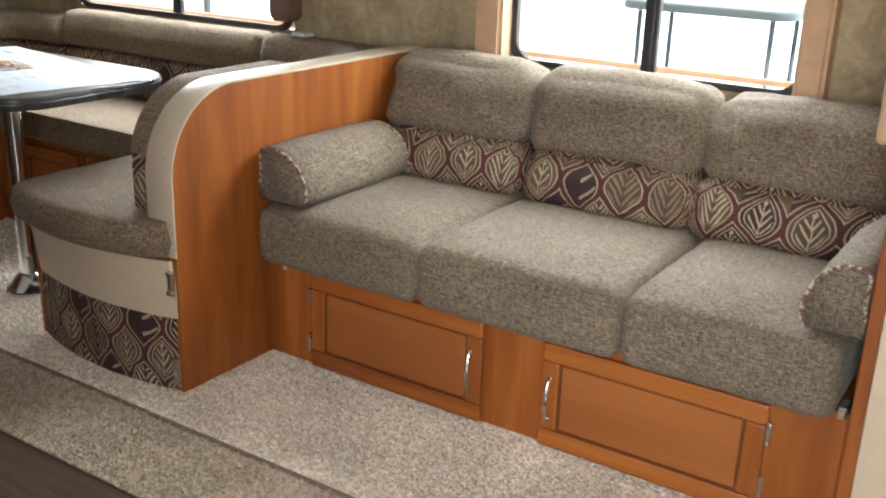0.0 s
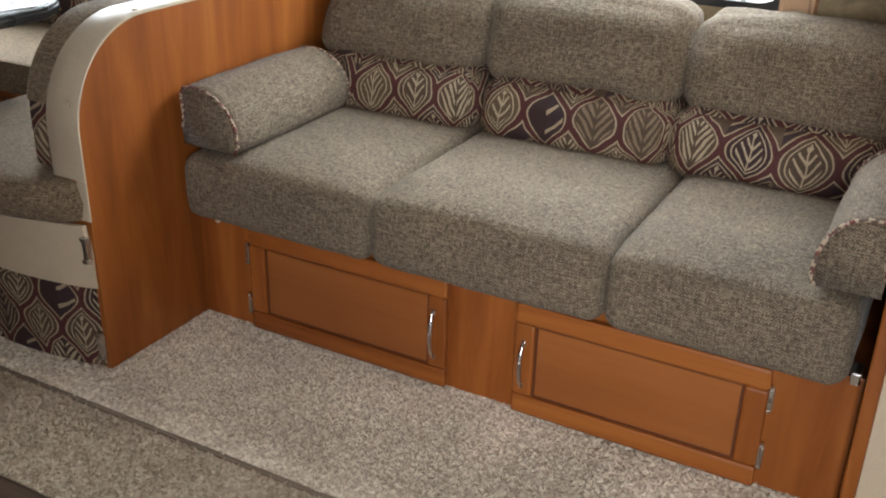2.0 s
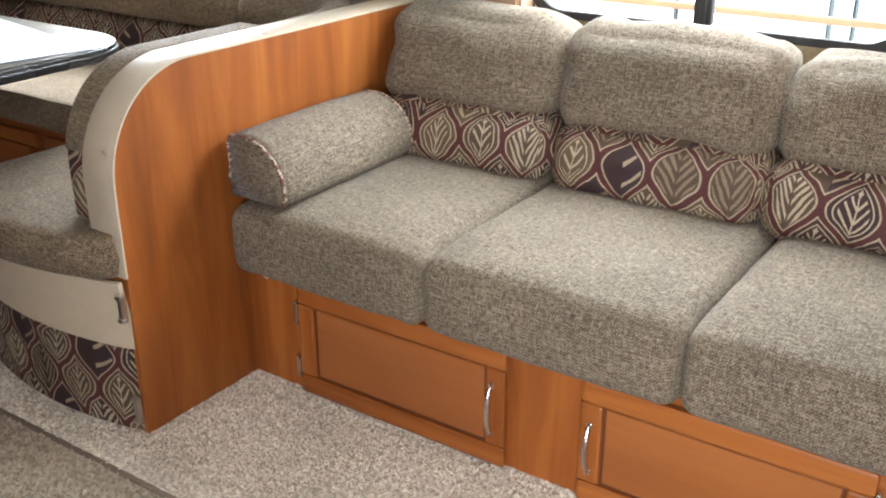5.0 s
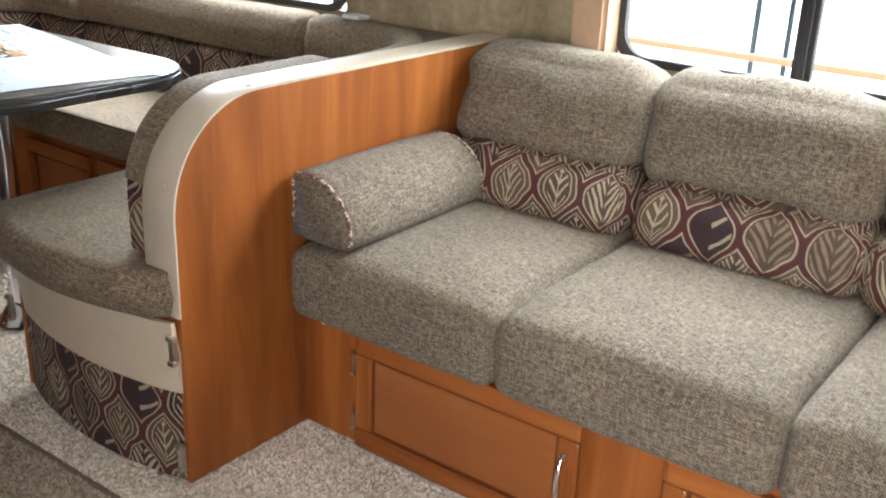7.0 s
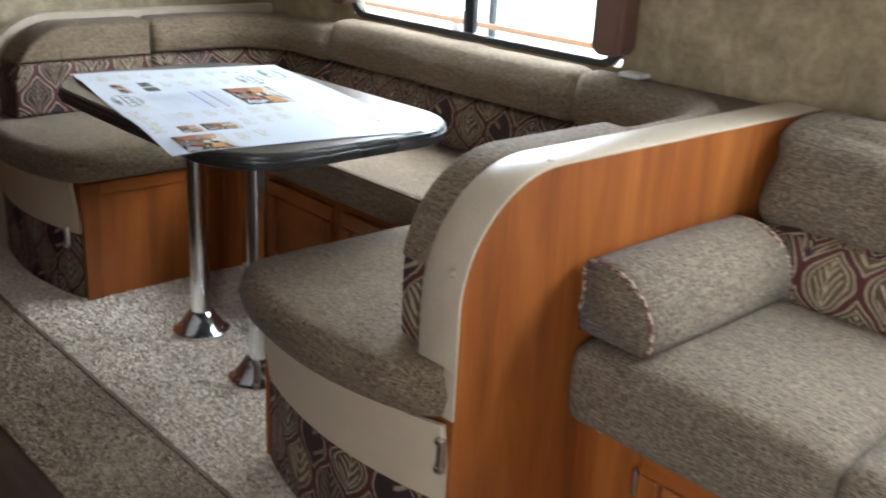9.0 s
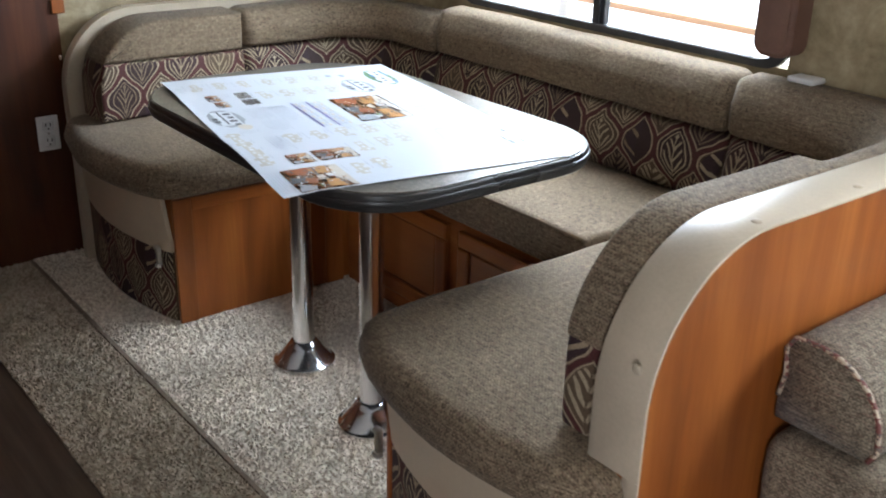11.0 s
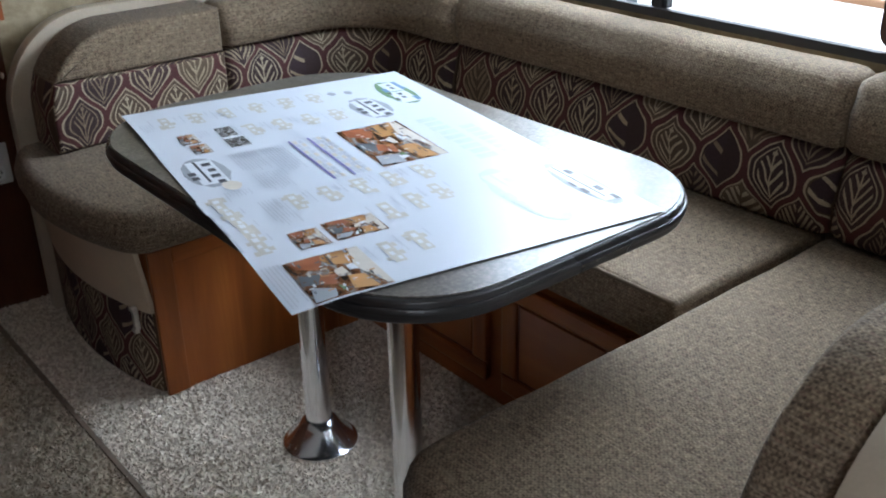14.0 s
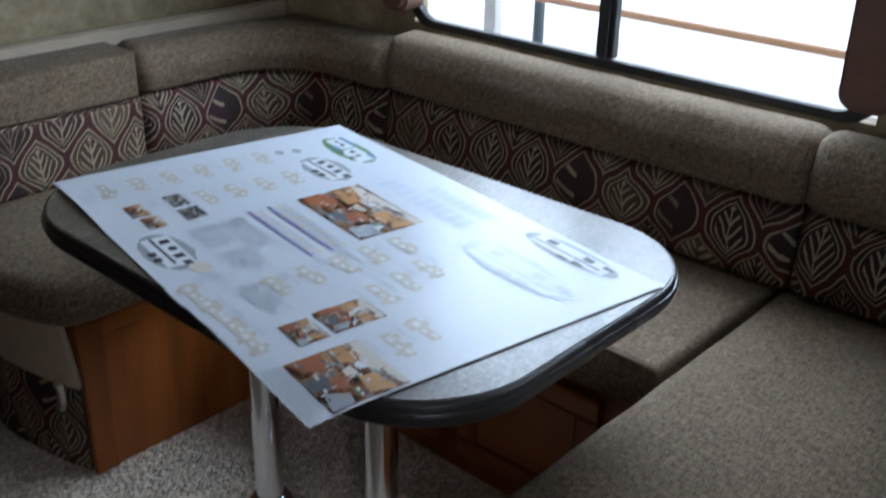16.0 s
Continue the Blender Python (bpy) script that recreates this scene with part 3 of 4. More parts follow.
def partition(name, xw, xs, yf, zt, r, label, flip=1, mat=None):
    """xw: the outer wood face; the trim reaches from it to xs."""
    e = thing(name, ((xw + xs) / 2, (yf - 0.1) / 2, 0), label, "partition", kind="structure")
    out = partition_outline(yf, zt, r, -0.002)
    a, b = sorted((xw, xs))
    part(e, prism("panel", out, a, b, mat or M_WOODV, plane="yz"))
    path = [(yf, 0.50)] + arc(yf + r, zt - r, r, 180, 90, 16) + [(yf + r + (-0.005 - yf - r) * k / 6, zt) for k in range(1, 7)]
    part(e, strip_along("edge_trim", path, a - 0.002, b + 0.002, 0.006, M_TRIMV), "beige vinyl edge trim")
    lo, hi = sorted((xw + 0.002 * flip, xw - 0.028 * flip))
    part(e, strip_along("lower_edge_trim", [(yf, 0.40), (yf, 0.499)], lo, hi, 0.005, M_TRIMV), "beige vinyl edge trim")
    for y in (-0.946, -0.676, -0.37):
        screw(e, xw - 0.02 * flip, y, zt + 0.006, (0, 1))
    screw(e, xw - 0.02 * flip, yf - 0.006, 0.68, (-1, 0))
    return e


partition("partition_1", 0.0, -0.095, -1.172, 0.843, 0.235, "cherry wood partition with rounded corner and beige edge trim")
partition("partition_2", -2.425, -2.385, -1.15, 0.815, 0.235, "low partition with rounded corner and beige edge trim", -1, M_TRIMV)

# ---- sofa ----
S0, S1, S2, S3 = 0.006, 0.566, 1.146, 1.638
base = thing("sofa_base_cabinet", (0.835, -0.4, 0), "cherry wood cabinet under the sofa with two panelled doors", "cabinet")
part(base, box("body", (0.002, -0.795, 0.0), (1.670, -0.01, 0.314), M_WOODV, 0.002))
for a, b in ((0.002, 0.185), (0.74, 0.95), (1.488, 1.670)):
    part(base, box("stile", (a, -0.812, 0.0), (b, -0.7955, 0.315), M_WOODV, 0.002))
for a, b in ((0.186, 0.739), (0.951, 1.487)):
    part(base, box("rail", (a, -0.811, 0.262), (b, -0.7955, 0.315), M_WOODX, 0.002))
    part(base, box("rail", (a, -0.811, 0.0), (b, -0.7955, 0.03), M_WOODX, 0.002))


def panel_door(parent, axis, a0, a1, z0, z1, face, out, handle, hinges):
    """A framed door: along axis 0 (x) or 1 (y); face: plane it lies on; out: sign of its outward side."""
    def P(a, d, z):
        return (a, face + out * d, z) if axis == 0 else (face + out * d, a, z)

    def B(name, lo, hi, mat, bev=0.003):
        p, q = P(*lo), P(*hi)
        return box(name, tuple(min(i, j) for i, j in zip(p, q)), tuple(max(i, j) for i, j in zip(p, q)), mat, bev)

    d = part(parent, B("door", (a0 + 0.004, 0.0, z0 + 0.004), (a1 - 0.004, 0.012, z1 - 0.004), M_DOOR, 0.001))
    w = 0.05
    long = M_WOODX if axis == 0 else M_WOODY
    part(d, B("rail", (a0, 0.0125, z1 - w), (a1, 0.023, z1), long, 0.008))
    part(d, B("rail", (a0, 0.0125, z0), (a1, 0.023, z0 + w), long, 0.008))
    part(d, B("stile", (a0, 0.0125, z0 + w), (a0 + w, 0.023, z1 - w), M_WOODV, 0.007))
    part(d, B("stile", (a1 - w, 0.0125, z0 + w), (a1, 0.023, z1 - w), M_WOODV, 0.007))
    g = 0.006
    i0, i1, k0, k1 = a0 + w, a1 - w, z0 + w, z1 - w
    for lo, hi in (((i0, 0.0125, k0), (i1, 0.0145, k0 + g)), ((i0, 0.0125, k1 - g), (i1, 0.0145, k1)), ((i0, 0.0125, k0 + g), (i0 + g, 0.0145, k1 - g)), ((i1 - g, 0.0125, k0 + g), (i1, 0.0145, k1 - g))):
        part(d, B("groove", lo, hi, M_GROOVE, 0))
    part(d, B("inset_panel", (i0 + g, 0.0125, k0 + g), (i1 - g, 0.0165, k1 - g), M_DOOR, 0.0015))
    if handle:
        ha, hz0, hz1 = handle
        pts, rad = [], []
        for i in range(17):
            s = i / 16
            z = hz0 + (hz1 - hz0) * s
            pts.append(P(ha, 0.024 + 0.017 * math.sin(math.pi * s) ** 0.6, z))
            rad.append(0.0042 + 0.0018 * math.sin(math.pi * s) + (0.0012 if i % 3 == 0 and 2 < i < 14 else 0))
        part(d, tube("handle", pts, rad, M_CHROME), "arched chrome handle")
        for z in (hz0 + 0.004, hz1 - 0.004):
            part(d, B("handle_foot", (ha - 0.0065, 0.0215, z - 0.008), (ha + 0.0065, 0.028, z + 0.008), M_CHROME, 0.003))
    for ha, hz in hinges:
        part(d, B("hinge", (ha - 0.006, 0.008, hz - 0.024), (ha + 0.006, 0.0225, hz + 0.024), M_NICKEL, 0.003), "nickel hinge")
        for dz in (-0.026, 0.026):
            part(d, B("hinge_knuckle", (ha - 0.0045, 0.01, hz + dz - 0.004), (ha + 0.0045, 0.024, hz + dz + 0.004), M_NICKEL, 0.002))
    return d


panel_door(base, 0, 0.176, 0.761, 0.008, 0.300, -0.8125, -1, (0.727, 0.085, 0.214), [(0.170, 0.222), (0.170, 0.078)])
panel_door(base, 0, 0.936, 1.502, 0.006, 0.294, -0.8125, -1, (0.961, 0.08, 0.2), [(1.506, 0.225), (1.506, 0.085)])
screw(base, 0.06, -0.813, 0.285, (-1, 0))

sofa = thing("sofa", (0.835, -0.45, 0.316), "taupe tweed three-seat sofa with leaf-pattern lumbar cushions", "sofa")


def seat_shape(sd):
    def f(p):
        # the front edge rolls under
        y, z = p.y, p.z
        if y < -0.7:
            z += -0.010 * ((-0.7 - y) / 0.15) ** 2
        return (p.x, y, z)
    return f


for i, (a, b) in enumerate(((S0, S1), (S1, S2), (S2, S3))):
    part(sofa, cushion("seat_cushion", (a - 0.002, -0.880, 0.317), (b + 0.002, -0.22, 0.489), M_TWEED, 0.04, (0, 0.012, 0.014), 0.0035, i, (14, 14, 6), seat_shape(i)))


def back_shape(p):
    lean = (p.z - 0.48) * 0.36
    return (p.x, p.y + lean - 0.02, p.z)


for i, (a, b) in enumerate(((0.016, 0.545), (0.55, 1.09), (1.095, 1.655))):
    part(sofa, cushion("back_cushion", (a, -0.335, 0.615), (b, -0.165, 0.858 - 0.012 * (i == 2)), M_TWEED, 0.06, (0.006, 0.02, 0.012), 0.012, 10 + i, (14, 5, 8), back_shape))
    x0, x1 = (a + 0.02, b + 0.012) if i < 2 else (a - 0.002, b - 0.05)
    part(sofa, cushion("lumbar_cushion", (x0, -0.36, 0.468), (x1, -0.20, 0.645), M_LEAF, 0.06, (0.004, 0.02, 0.008), 0.008, 20 + i, (14, 5, 7), lambda p: (p.x, p.y + (p.z - 0.48) * 0.3 - 0.005, p.z)), "leaf-pattern burgundy and cream fabric")
part(sofa, box("bracket", (1.642, -0.85, 0.3165), (1.662, -0.80, 0.345), M_CHROME, 0.004), "small chrome bracket")
# back frame behind the cushions
part(sofa, box("back_frame", (0.02, -0.14, 0.3165), (1.65, -0.05, 0.74), M_TWEED_D, 0.02, 3))


def bolster(name, xw, sgn, y0, y1, label, wide=1.0):
    """A quarter-round arm pillow against a side panel at xw."""
    prof = [(0.006, 0.0), (0.168, 0.0), (0.180, 0.02)] + [(0.178 - 0.12 * (1 - math.cos(radians(t))), 0.035 + 0.115 * math.sin(radians(t))) for t in range(10, 91, 10)] + [(0.02, 0.148), (0.008, 0.125), (0.014, 0.08), (0.006, 0.04)]
    prof = [(a * wide, b * 1.0) for a, b in prof]
    bm = bmesh.new()
    uvl = bm.loops.layers.uv.verify()
    n = 18
    rings = []
    arcl = [0.0]
    for i in range(1, len(prof) + 1):
        a, b = prof[i - 1], prof[i % len(prof)]
        arcl.append(arcl[-1] + math.dist(a, b))
    for k in range(n + 1):
        s = k / n
        y = y0 + (y1 - y0) * s
        puff = 1.0 + 0.03 * math.sin(math.pi * s)
        row = []
        for a, b in prof:
            f = noise.noise(Vector((a * 20, y * 12, b * 20))) * 0.004
            row.append(bm.verts.new((xw + sgn * (a * puff + f), y, 0.502 + b * puff + f)))
        rings.append(row)
    m = len(prof)
    for k in range(n):
        for i in range(m):
            j = (i + 1) % m
            f = bm.faces.new((rings[k][i], rings[k][j], rings[k + 1][j], rings[k + 1][i]))
            for lo, (kk, ii) in zip(f.loops, ((k, i), (k, i + 1), (k + 1, i + 1), (k + 1, i))):
                lo[uvl].uv = (y0 + (y1 - y0) * kk / n, arcl[ii])
    for row, dy in ((rings[0], -0.008), (rings[-1], 0.008)):
        cx = sum((v.co for v in row), Vector()) / m
        c = bm.verts.new(cx + Vector((0, dy, 0)))
        for i in range(m):
            f = bm.faces.new((row[i], row[(i + 1) % m], c))
            for lo in f.loops:
                lo[uvl].uv = (lo.vert.co.x, lo.vert.co.z)
    e = thing(name, (xw + sgn * 0.09, (y0 + y1) / 2, 0.502), label, "pillow", group="sofa arm pillows")
    part(e, mesh_ob("body", bm, M_TWEED))
    pts = [(xw + sgn * a, y0 - 0.001, 0.502 + b) for a, b in prof[1:]]
    part(e, tube("piping", pts, 0.0042, M_CORD, 8), "twisted multicolour cord piping")
    pts = [(xw + sgn * a, y1 + 0.001, 0.502 + b) for a, b in prof[1:]]
    part(e, tube("piping", pts, 0.0042, M_CORD, 8), "twisted multicolour cord piping")
    return e


def cord():
    g = Graph("twisted_cord", 0.8)
    k = g.voronoi(g.coords("Object"), 170.0, "Color")
    s = g.node("ShaderNodeSeparateColor")
    g.t.links.new(k, s.inputs[0])
    g.color(g.ramp(s.outputs[0], [(0.0, (0.15, 0.05, 0.04)), (0.35, (0.45, 0.36, 0.26)), (0.7, (0.12, 0.09, 0.07))], 'CONSTANT'))
    return g.mat


M_CORD = cord()
bolster("arm_pillow", 0.003, 1, -0.855, -0.365, "taupe tweed quarter-round arm pillow with cord piping")
bolster("arm_pillow", 1.668, -1, -0.84, -0.40, "taupe tweed quarter-round arm pillow with cord piping", 0.74)

# ---- dinette ----


def bowed(x0, x1, yb, yf0, yf1, bow, n=14, rc=0.05):
    """A bench outline from the back yb to a bowed front between (x0, yf0) and (x1, yf1)."""
    pts = [(x1, yb), (x0, yb)]
    for i in range(n + 1):
        s = i / n
        pts.append((x0 + (x1 - x0) * s, yf0 + (yf1 - yf0) * s - bow * math.sin(math.pi * s) ** 0.8))
    return pts


def soft_prism(name, outline, z0, z1, mat, r=0.035, crown=0.012, seed=0):
    """A stuffed slab with any outline: rounded rim, swelling top."""
    bm = bmesh.new()
    uvl = bm.loops.layers.uv.verify()
    # resample the outline evenly
    P = [Vector(p) for p in outline]
    res = []
    for i in range(len(P)):
        a, b = P[i], P[(i + 1) % len(P)]
        k = max(1, int((b - a).length / 0.035))
        res += [a.lerp(b, j / k) for j in range(k)]
    for _ in range(2):
        res = [(res[i - 1] + res[i] * 2 + res[(i + 1) % len(res)]) / 4 for i in range(len(res))]
    cen = sum(res, Vector((0, 0))) / len(res)
    n = len(res)
    nrm = []
    for i in range(n):
        t = (res[(i + 1) % n] - res[i - 1]).normalized()
        o = Vector((t.y, -t.x))
        nrm.append(o if o.dot(res[i] - cen) > 0 else -o)
    lev = [(-r, z0)]
    for a in (30, 60, 90):
        lev.append((-r + r * math.sin(radians(a)), z0 + r - r * math.cos(radians(a))))
    zc = (z0 + z1) / 2
    lev.append((0.006, zc))
    for a in (0, 30, 60, 90):
        lev.append((-r + r * math.cos(radians(a)), z1 - r + r * math.sin(radians(a))))
    rings = []
    for off, z in lev:
        row = []
        for i in range(n):
            p = res[i] + nrm[i] * off
            f = noise.noise(Vector((p.x * 8 + seed, p.y * 8, z * 9))) * 0.005
            row.append(bm.verts.new((p.x + nrm[i].x * f, p.y + nrm[i].y * f, z + f * 0.6)))
        rings.append(row)
    for s in (0.8, 0.55, 0.3, 0.1):
        row = []
        for i in range(n):
            p0 = res[i] - nrm[i] * r
            p = cen + (p0 - cen) * s
            f = noise.noise(Vector((p.x * 8 + seed, p.y * 8, 0.3))) * 0.004
            row.append(bm.verts.new((p.x, p.y, z1 + crown * (1 - s ** 2) + f)))
        rings.append(row)
    for k in range(len(rings) - 1):
        for i in range(n):
            j = (i + 1) % n
            bm.faces.new((rings[k][i], rings[k][j], rings[k + 1][j], rings[k + 1][i]))
    bm.faces.new(rings[0])
    bm.faces.new(rings[-1])
    bm.normal_update()
    s = 0.0
    for f in bm.faces:
        up = abs(f.normal.z) > 0.6
        for lo in f.loops:
            c = lo.vert.co
            lo[uvl].uv = (c.x, c.y) if up else ((c.x if abs(f.normal.y) > abs(f.normal.x) else c.y), c.z)
    return mesh_ob(name, bm, mat)


def front_band(name, x0, x1, yf0, yf1, bow, z0, z1, mat, th=0.012, taper=0.0):
    """A bent sheet on a bench's bowed end."""
    bm = bmesh.new()
    uvl = bm.loops.layers.uv.verify()
    n = 24
    rows = []
    run = 0.0
    us = []
    last = None
    for i in range(n + 1):
        s = i / n
        x = x0 + (x1 - x0) * s
        y = yf0 + (yf1 - yf0) * s - bow * math.sin(math.pi * s) ** 0.8
        if last:
            run += math.dist(last, (x, y))
        last = (x, y)
        us.append(run)
        t = taper
        rows.append([bm.verts.new((x, y - t, z1)), bm.verts.new((x, y, z0)), bm.verts.new((x, y + th, z0)), bm.verts.new((x, y + th - t, z1))])
    for i in range(n):
        for k in range(4):
            j = (k + 1) % 4
            f = bm.faces.new((rows[i][k], rows[i][j], rows[i + 1][j], rows[i + 1][k]))
            for lo in f.loops:
                ii = i if lo.vert in rows[i] else i + 1
                lo[uvl].uv = (us[ii], lo.vert.co.z)
    bm.faces.new(rows[0])
    bm.faces.new(rows[-1])
    ob = mesh_ob(name, bm, mat)
    ob.data.set_sharp_from_angle(angle=radians(45))
    return ob


def latch(parent, x, y, z):
    part(parent, box("hinge", (x - 0.007, y - 0.010, z - 0.026), (x + 0.007, y + 0.004, z + 0.026), M_NICKEL, 0.003), "nickel hinge")
    for dz in (-0.028, 0.028):
        part(parent, box("hinge_knuckle", (x - 0.010, y - 0.014, z + dz - 0.006), (x + 0.010, y + 0.002, z + dz + 0.006), M_NICKEL, 0.004))


def end_bench(name, xp, xw, yfp, yfw, flip, label):
    """A bench along y: xp is its inner wood panel, xw the side at its partition."""
    x0, x1 = sorted((xp, xw))
    y0, y1 = (yfp, yfw) if xp < xw else (yfw, yfp)
    e = thing(name, ((x0 + x1) / 2, -0.6, 0), label, "bench", group="dinette benches")
    out = bowed(x0 + 0.006, x1 - 0.004, -0.03, y0 + 0.012, y1 + 0.012, 0.045)
    part(e, prism("body", out, 0.0, 0.392, M_WOODV))
    part(e, front_band("upper_band", x0 + 0.006, x1 - 0.004, y0, y1, 0.05, 0.222, 0.394, M_VINYL, 0.012, 0.022), "smooth beige vinyl band")
    part(e, front_band("lower_band", x0 + 0.006, x1 - 0.004, y0 + 0.002, y1 + 0.002, 0.05, 0.004, 0.224, M_LEAF, 0.012), "leaf-pattern fabric band")
    # wood frame on the inner side
    fx = xp - 0.004 * (1 if xp < xw else -1)
    o = -1 if xp < xw else 1
    lo, hi = sorted((fx, fx + o * 0.014))
    part(e, box("stile", (lo, yfp + 0.004, 0.0), (hi, yfp + 0.062, 0.385), M_WOODV, 0.003))
    part(e, box("stile", (lo, -0.60, 0.0), (hi, -0.535, 0.385), M_WOODV, 0.003))
    part(e, box("rail", (lo, yfp + 0.0625, 0.345), (hi, -0.6005, 0.385), M_WOODY, 0.003))
    part(e, box("panel", (lo + 0.004, yfp + 0.0625, 0.0), (hi - 0.006, -0.6005, 0.3445), M_WOODV, 0.001))
    # cushion
    cx0, cx1 = (x0 - 0.055, x1 - 0.005) if xp < xw else (x0 + 0.005, x1 + 0.055)
    out = bowed(cx0, cx1, -0.06, y0 - 0.045, y1 - 0.035, 0.075)
    part(e, soft_prism("seat_cushion", out, 0.392, 0.497, M_TWEED_D, 0.035, 0.012, 3 if xp < xw else 8))
    return e


nb = end_bench("dinette_bench", -0.645, -0.004, -1.150, -1.172, 1, "brown tweed dinette bench with beige and leaf-pattern bowed end")
latch(nb, -0.003, -1.192, 0.335)
latch(nb, -0.003, -1.187, 0.075)
latch(nb, -0.628, -1.186, 0.24)
fb = end_bench("dinette_bench", -1.783, -2.425, -1.105, -1.115, -1, "brown tweed dinette bench with beige and leaf-pattern bowed end")
latch(fb, -1.802, -1.135, 0.215)

# back bench between them
e = thing("dinette_bench", (-1.215, -0.28, 0), "brown tweed bench under the dinette window with cherry cabinet front", "bench", group="dinette benches")
part(e, box("body", (-1.768, -0.515, 0.0), (-0.662, -0.03, 0.392), M_WOODX, 0.002))
part(e, cushion("seat_cushion", (-1.715, -0.56, 0.393), (-0.705, -0.06, 0.500), M_TWEED_D, 0.016, (0, 0.006, 0.01), 0.002, 31, (16, 8, 4)))
part(e, tube("piping", [(-1.71 + i * 0.05, -0.559, 0.4975) for i in range(21)], 0.0045, M_TWEED_D, 8))
panel_door(e, 0, -1.60, -1.24, 0.06, 0.36, -0.5165, -1, None, [])
panel_door(e, 0, -1.19, -0.83, 0.06, 0.36, -0.5165, -1, None, [])


def back_run(path, z0, z1, th, mat, name, seed, r=0.03, lean=0.02, puff=0.012, splits=()):
    """An upholstered back swept along a plan line (x, y) whose left-hand side is the seat."""
    P = [Vector(p) for p in path]
    res = []
    for a, b in zip(P[:-1], P[1:]):
        k = max(1, int((b - a).length / 0.02))
        res += [a.lerp(b, j / k) for j in range(k)]
    res.append(P[-1])
    n = len(res)
    run = [0.0]
    for a, b in zip(res[:-1], res[1:]):
        run.append(run[-1] + (b - a).length)
    tot = run[-1]
    prof = [(-th, z0), (-r, z0)]
    for a in (-60, -30, 0):
        prof.append((-r + r * math.cos(radians(a)), z0 + r + r * math.sin(radians(a))))
    zm = [z0 + r + (z1 - z0 - 2 * r) * k / 4 for k in (1, 2, 3)]
    prof += [(puff * (1 - abs(k - 1) * 0.25), z) for k, z in enumerate(zm)]
    for a in (0, 30, 60, 90):
        prof.append((-r + r * math.cos(radians(a)), z1 - r + r * math.sin(radians(a))))
    prof += [(-th + r * 0.6, z1 + 0.004), (-th, z1 - r * 0.5)]
    plen = [0.0]
    for a, b in zip(prof[:-1], prof[1:]):
        plen.append(plen[-1] + math.dist(a, b))
    bm = bmesh.new()
    uvl = bm.loops.layers.uv.verify()
    rows = []
    for i in range(n):
        t = (res[min(n - 1, i + 1)] - res[max(0, i - 1)]).normalized()
        o = Vector((-t.y, t.x))
        end = min(run[i], tot - run[i])
        sq = 1.0 - 0.5 * max(0.0, 1 - end / 0.03) ** 2
        row = []
        for d, z in prof:
            dd = d
            if d > -r * 1.01:
                dd = -r + (d + r) * sq if end < 0.03 else d
            dd -= lean * (z - z0) / (z1 - z0)
            f = noise.noise(Vector((res[i].x * 7 + seed, res[i].y * 7, z * 8))) * 0.006
            p = res[i] + o * (dd + f)
            row.append(bm.verts.new((p.x, p.y, z + f * 0.8 - (1 - sq) * 0.02 * (1 if z > (z0 + z1) / 2 else -1))))
        rows.append(row)
    m = len(prof)
    for i in range(n - 1):
        for k in range(m):
            j = (k + 1) % m
            f = bm.faces.new((rows[i][k], rows[i][j], rows[i + 1][j], rows[i + 1][k]))
            for lo, (ii, kk) in zip(f.loops, ((i, k), (i, k + 1), (i + 1, k + 1), (i + 1, k))):
                lo[uvl].uv = (run[ii], plen[min(kk, m - 1)])
    bm.faces.new(rows[0])
    bm.faces.new(rows[-1])
    return mesh_ob(name, bm, mat)


UP0, UP1, ZT, ZN = 0.688, 0.505, 0.806, 0.845


def arch_back(name, x0, x1, yf, r, yb, zt, mat, z0, z1, seed):
    """The straight upholstered back along a partition, its free end following the rounded corner."""
    cy, cz = yf + r, zt - r
    edge_at = lambda z: yf if z <= cz else cy - math.sqrt(max(0.0, r * r - (z - cz) ** 2))
    zs = [z0 + (z1 - z0) * (1 - (1 - k / 14) ** 2) for k in range(15)]
    poly = [(yb, z0)] + [(edge_at(z), z) for z in zs] + [(yb, z1)]
    clean = []
    for p in poly:
        if not clean or math.dist(clean[-1], p) > 1e-4:
            clean.append(p)
    return prism(name, clean, x0, x1, mat, bev=0.014, seg=4, plane="yz", smooth=True)


backs = thing("booth_upholstery", (-1.2, -0.1, 0.5), "brown tweed U-shaped booth upholstery with leaf-pattern lower band", "upholstery")
# far side: two pieces, the second turning the corner
XB = -2.215
part(backs, arch_back("upper_back", -2.382, XB, -1.115, 0.215, -0.622, 0.80, M_TWEED_D, 0.682, 0.80, 1))
part(backs, arch_back("lower_back", -2.382, XB + 0.004, -1.11, 0.21, -0.62, 0.80, M_LEAF, 0.505, 0.680, 2), "leaf-pattern fabric")
corner = arc(XB + 0.20, -0.15 - 0.20, 0.20, 180, 90, 8)
line = [(-1.83, -0.15)]
path = [(XB, -0.612)] + corner + line
path = list(reversed(path))
part(backs, back_run(path, UP0 - 0.006, ZT - 0.004, 0.11, M_TWEED_D, "upper_back", 3))
part(backs, back_run(path, UP1, UP0 - 0.008, 0.11, M_LEAF, "lower_back", 4), "leaf-pattern fabric")
path = list(reversed([(-1.826, -0.145), (-0.672, -0.145)]))
part(backs, back_run(path, UP0, ZN - 0.01, 0.10, M_TWEED_D, "upper_back", 5))
part(backs, back_run(path, UP1, UP0 - 0.002, 0.10, M_LEAF, "lower_back", 6), "leaf-pattern fabric")
cr = 0.25
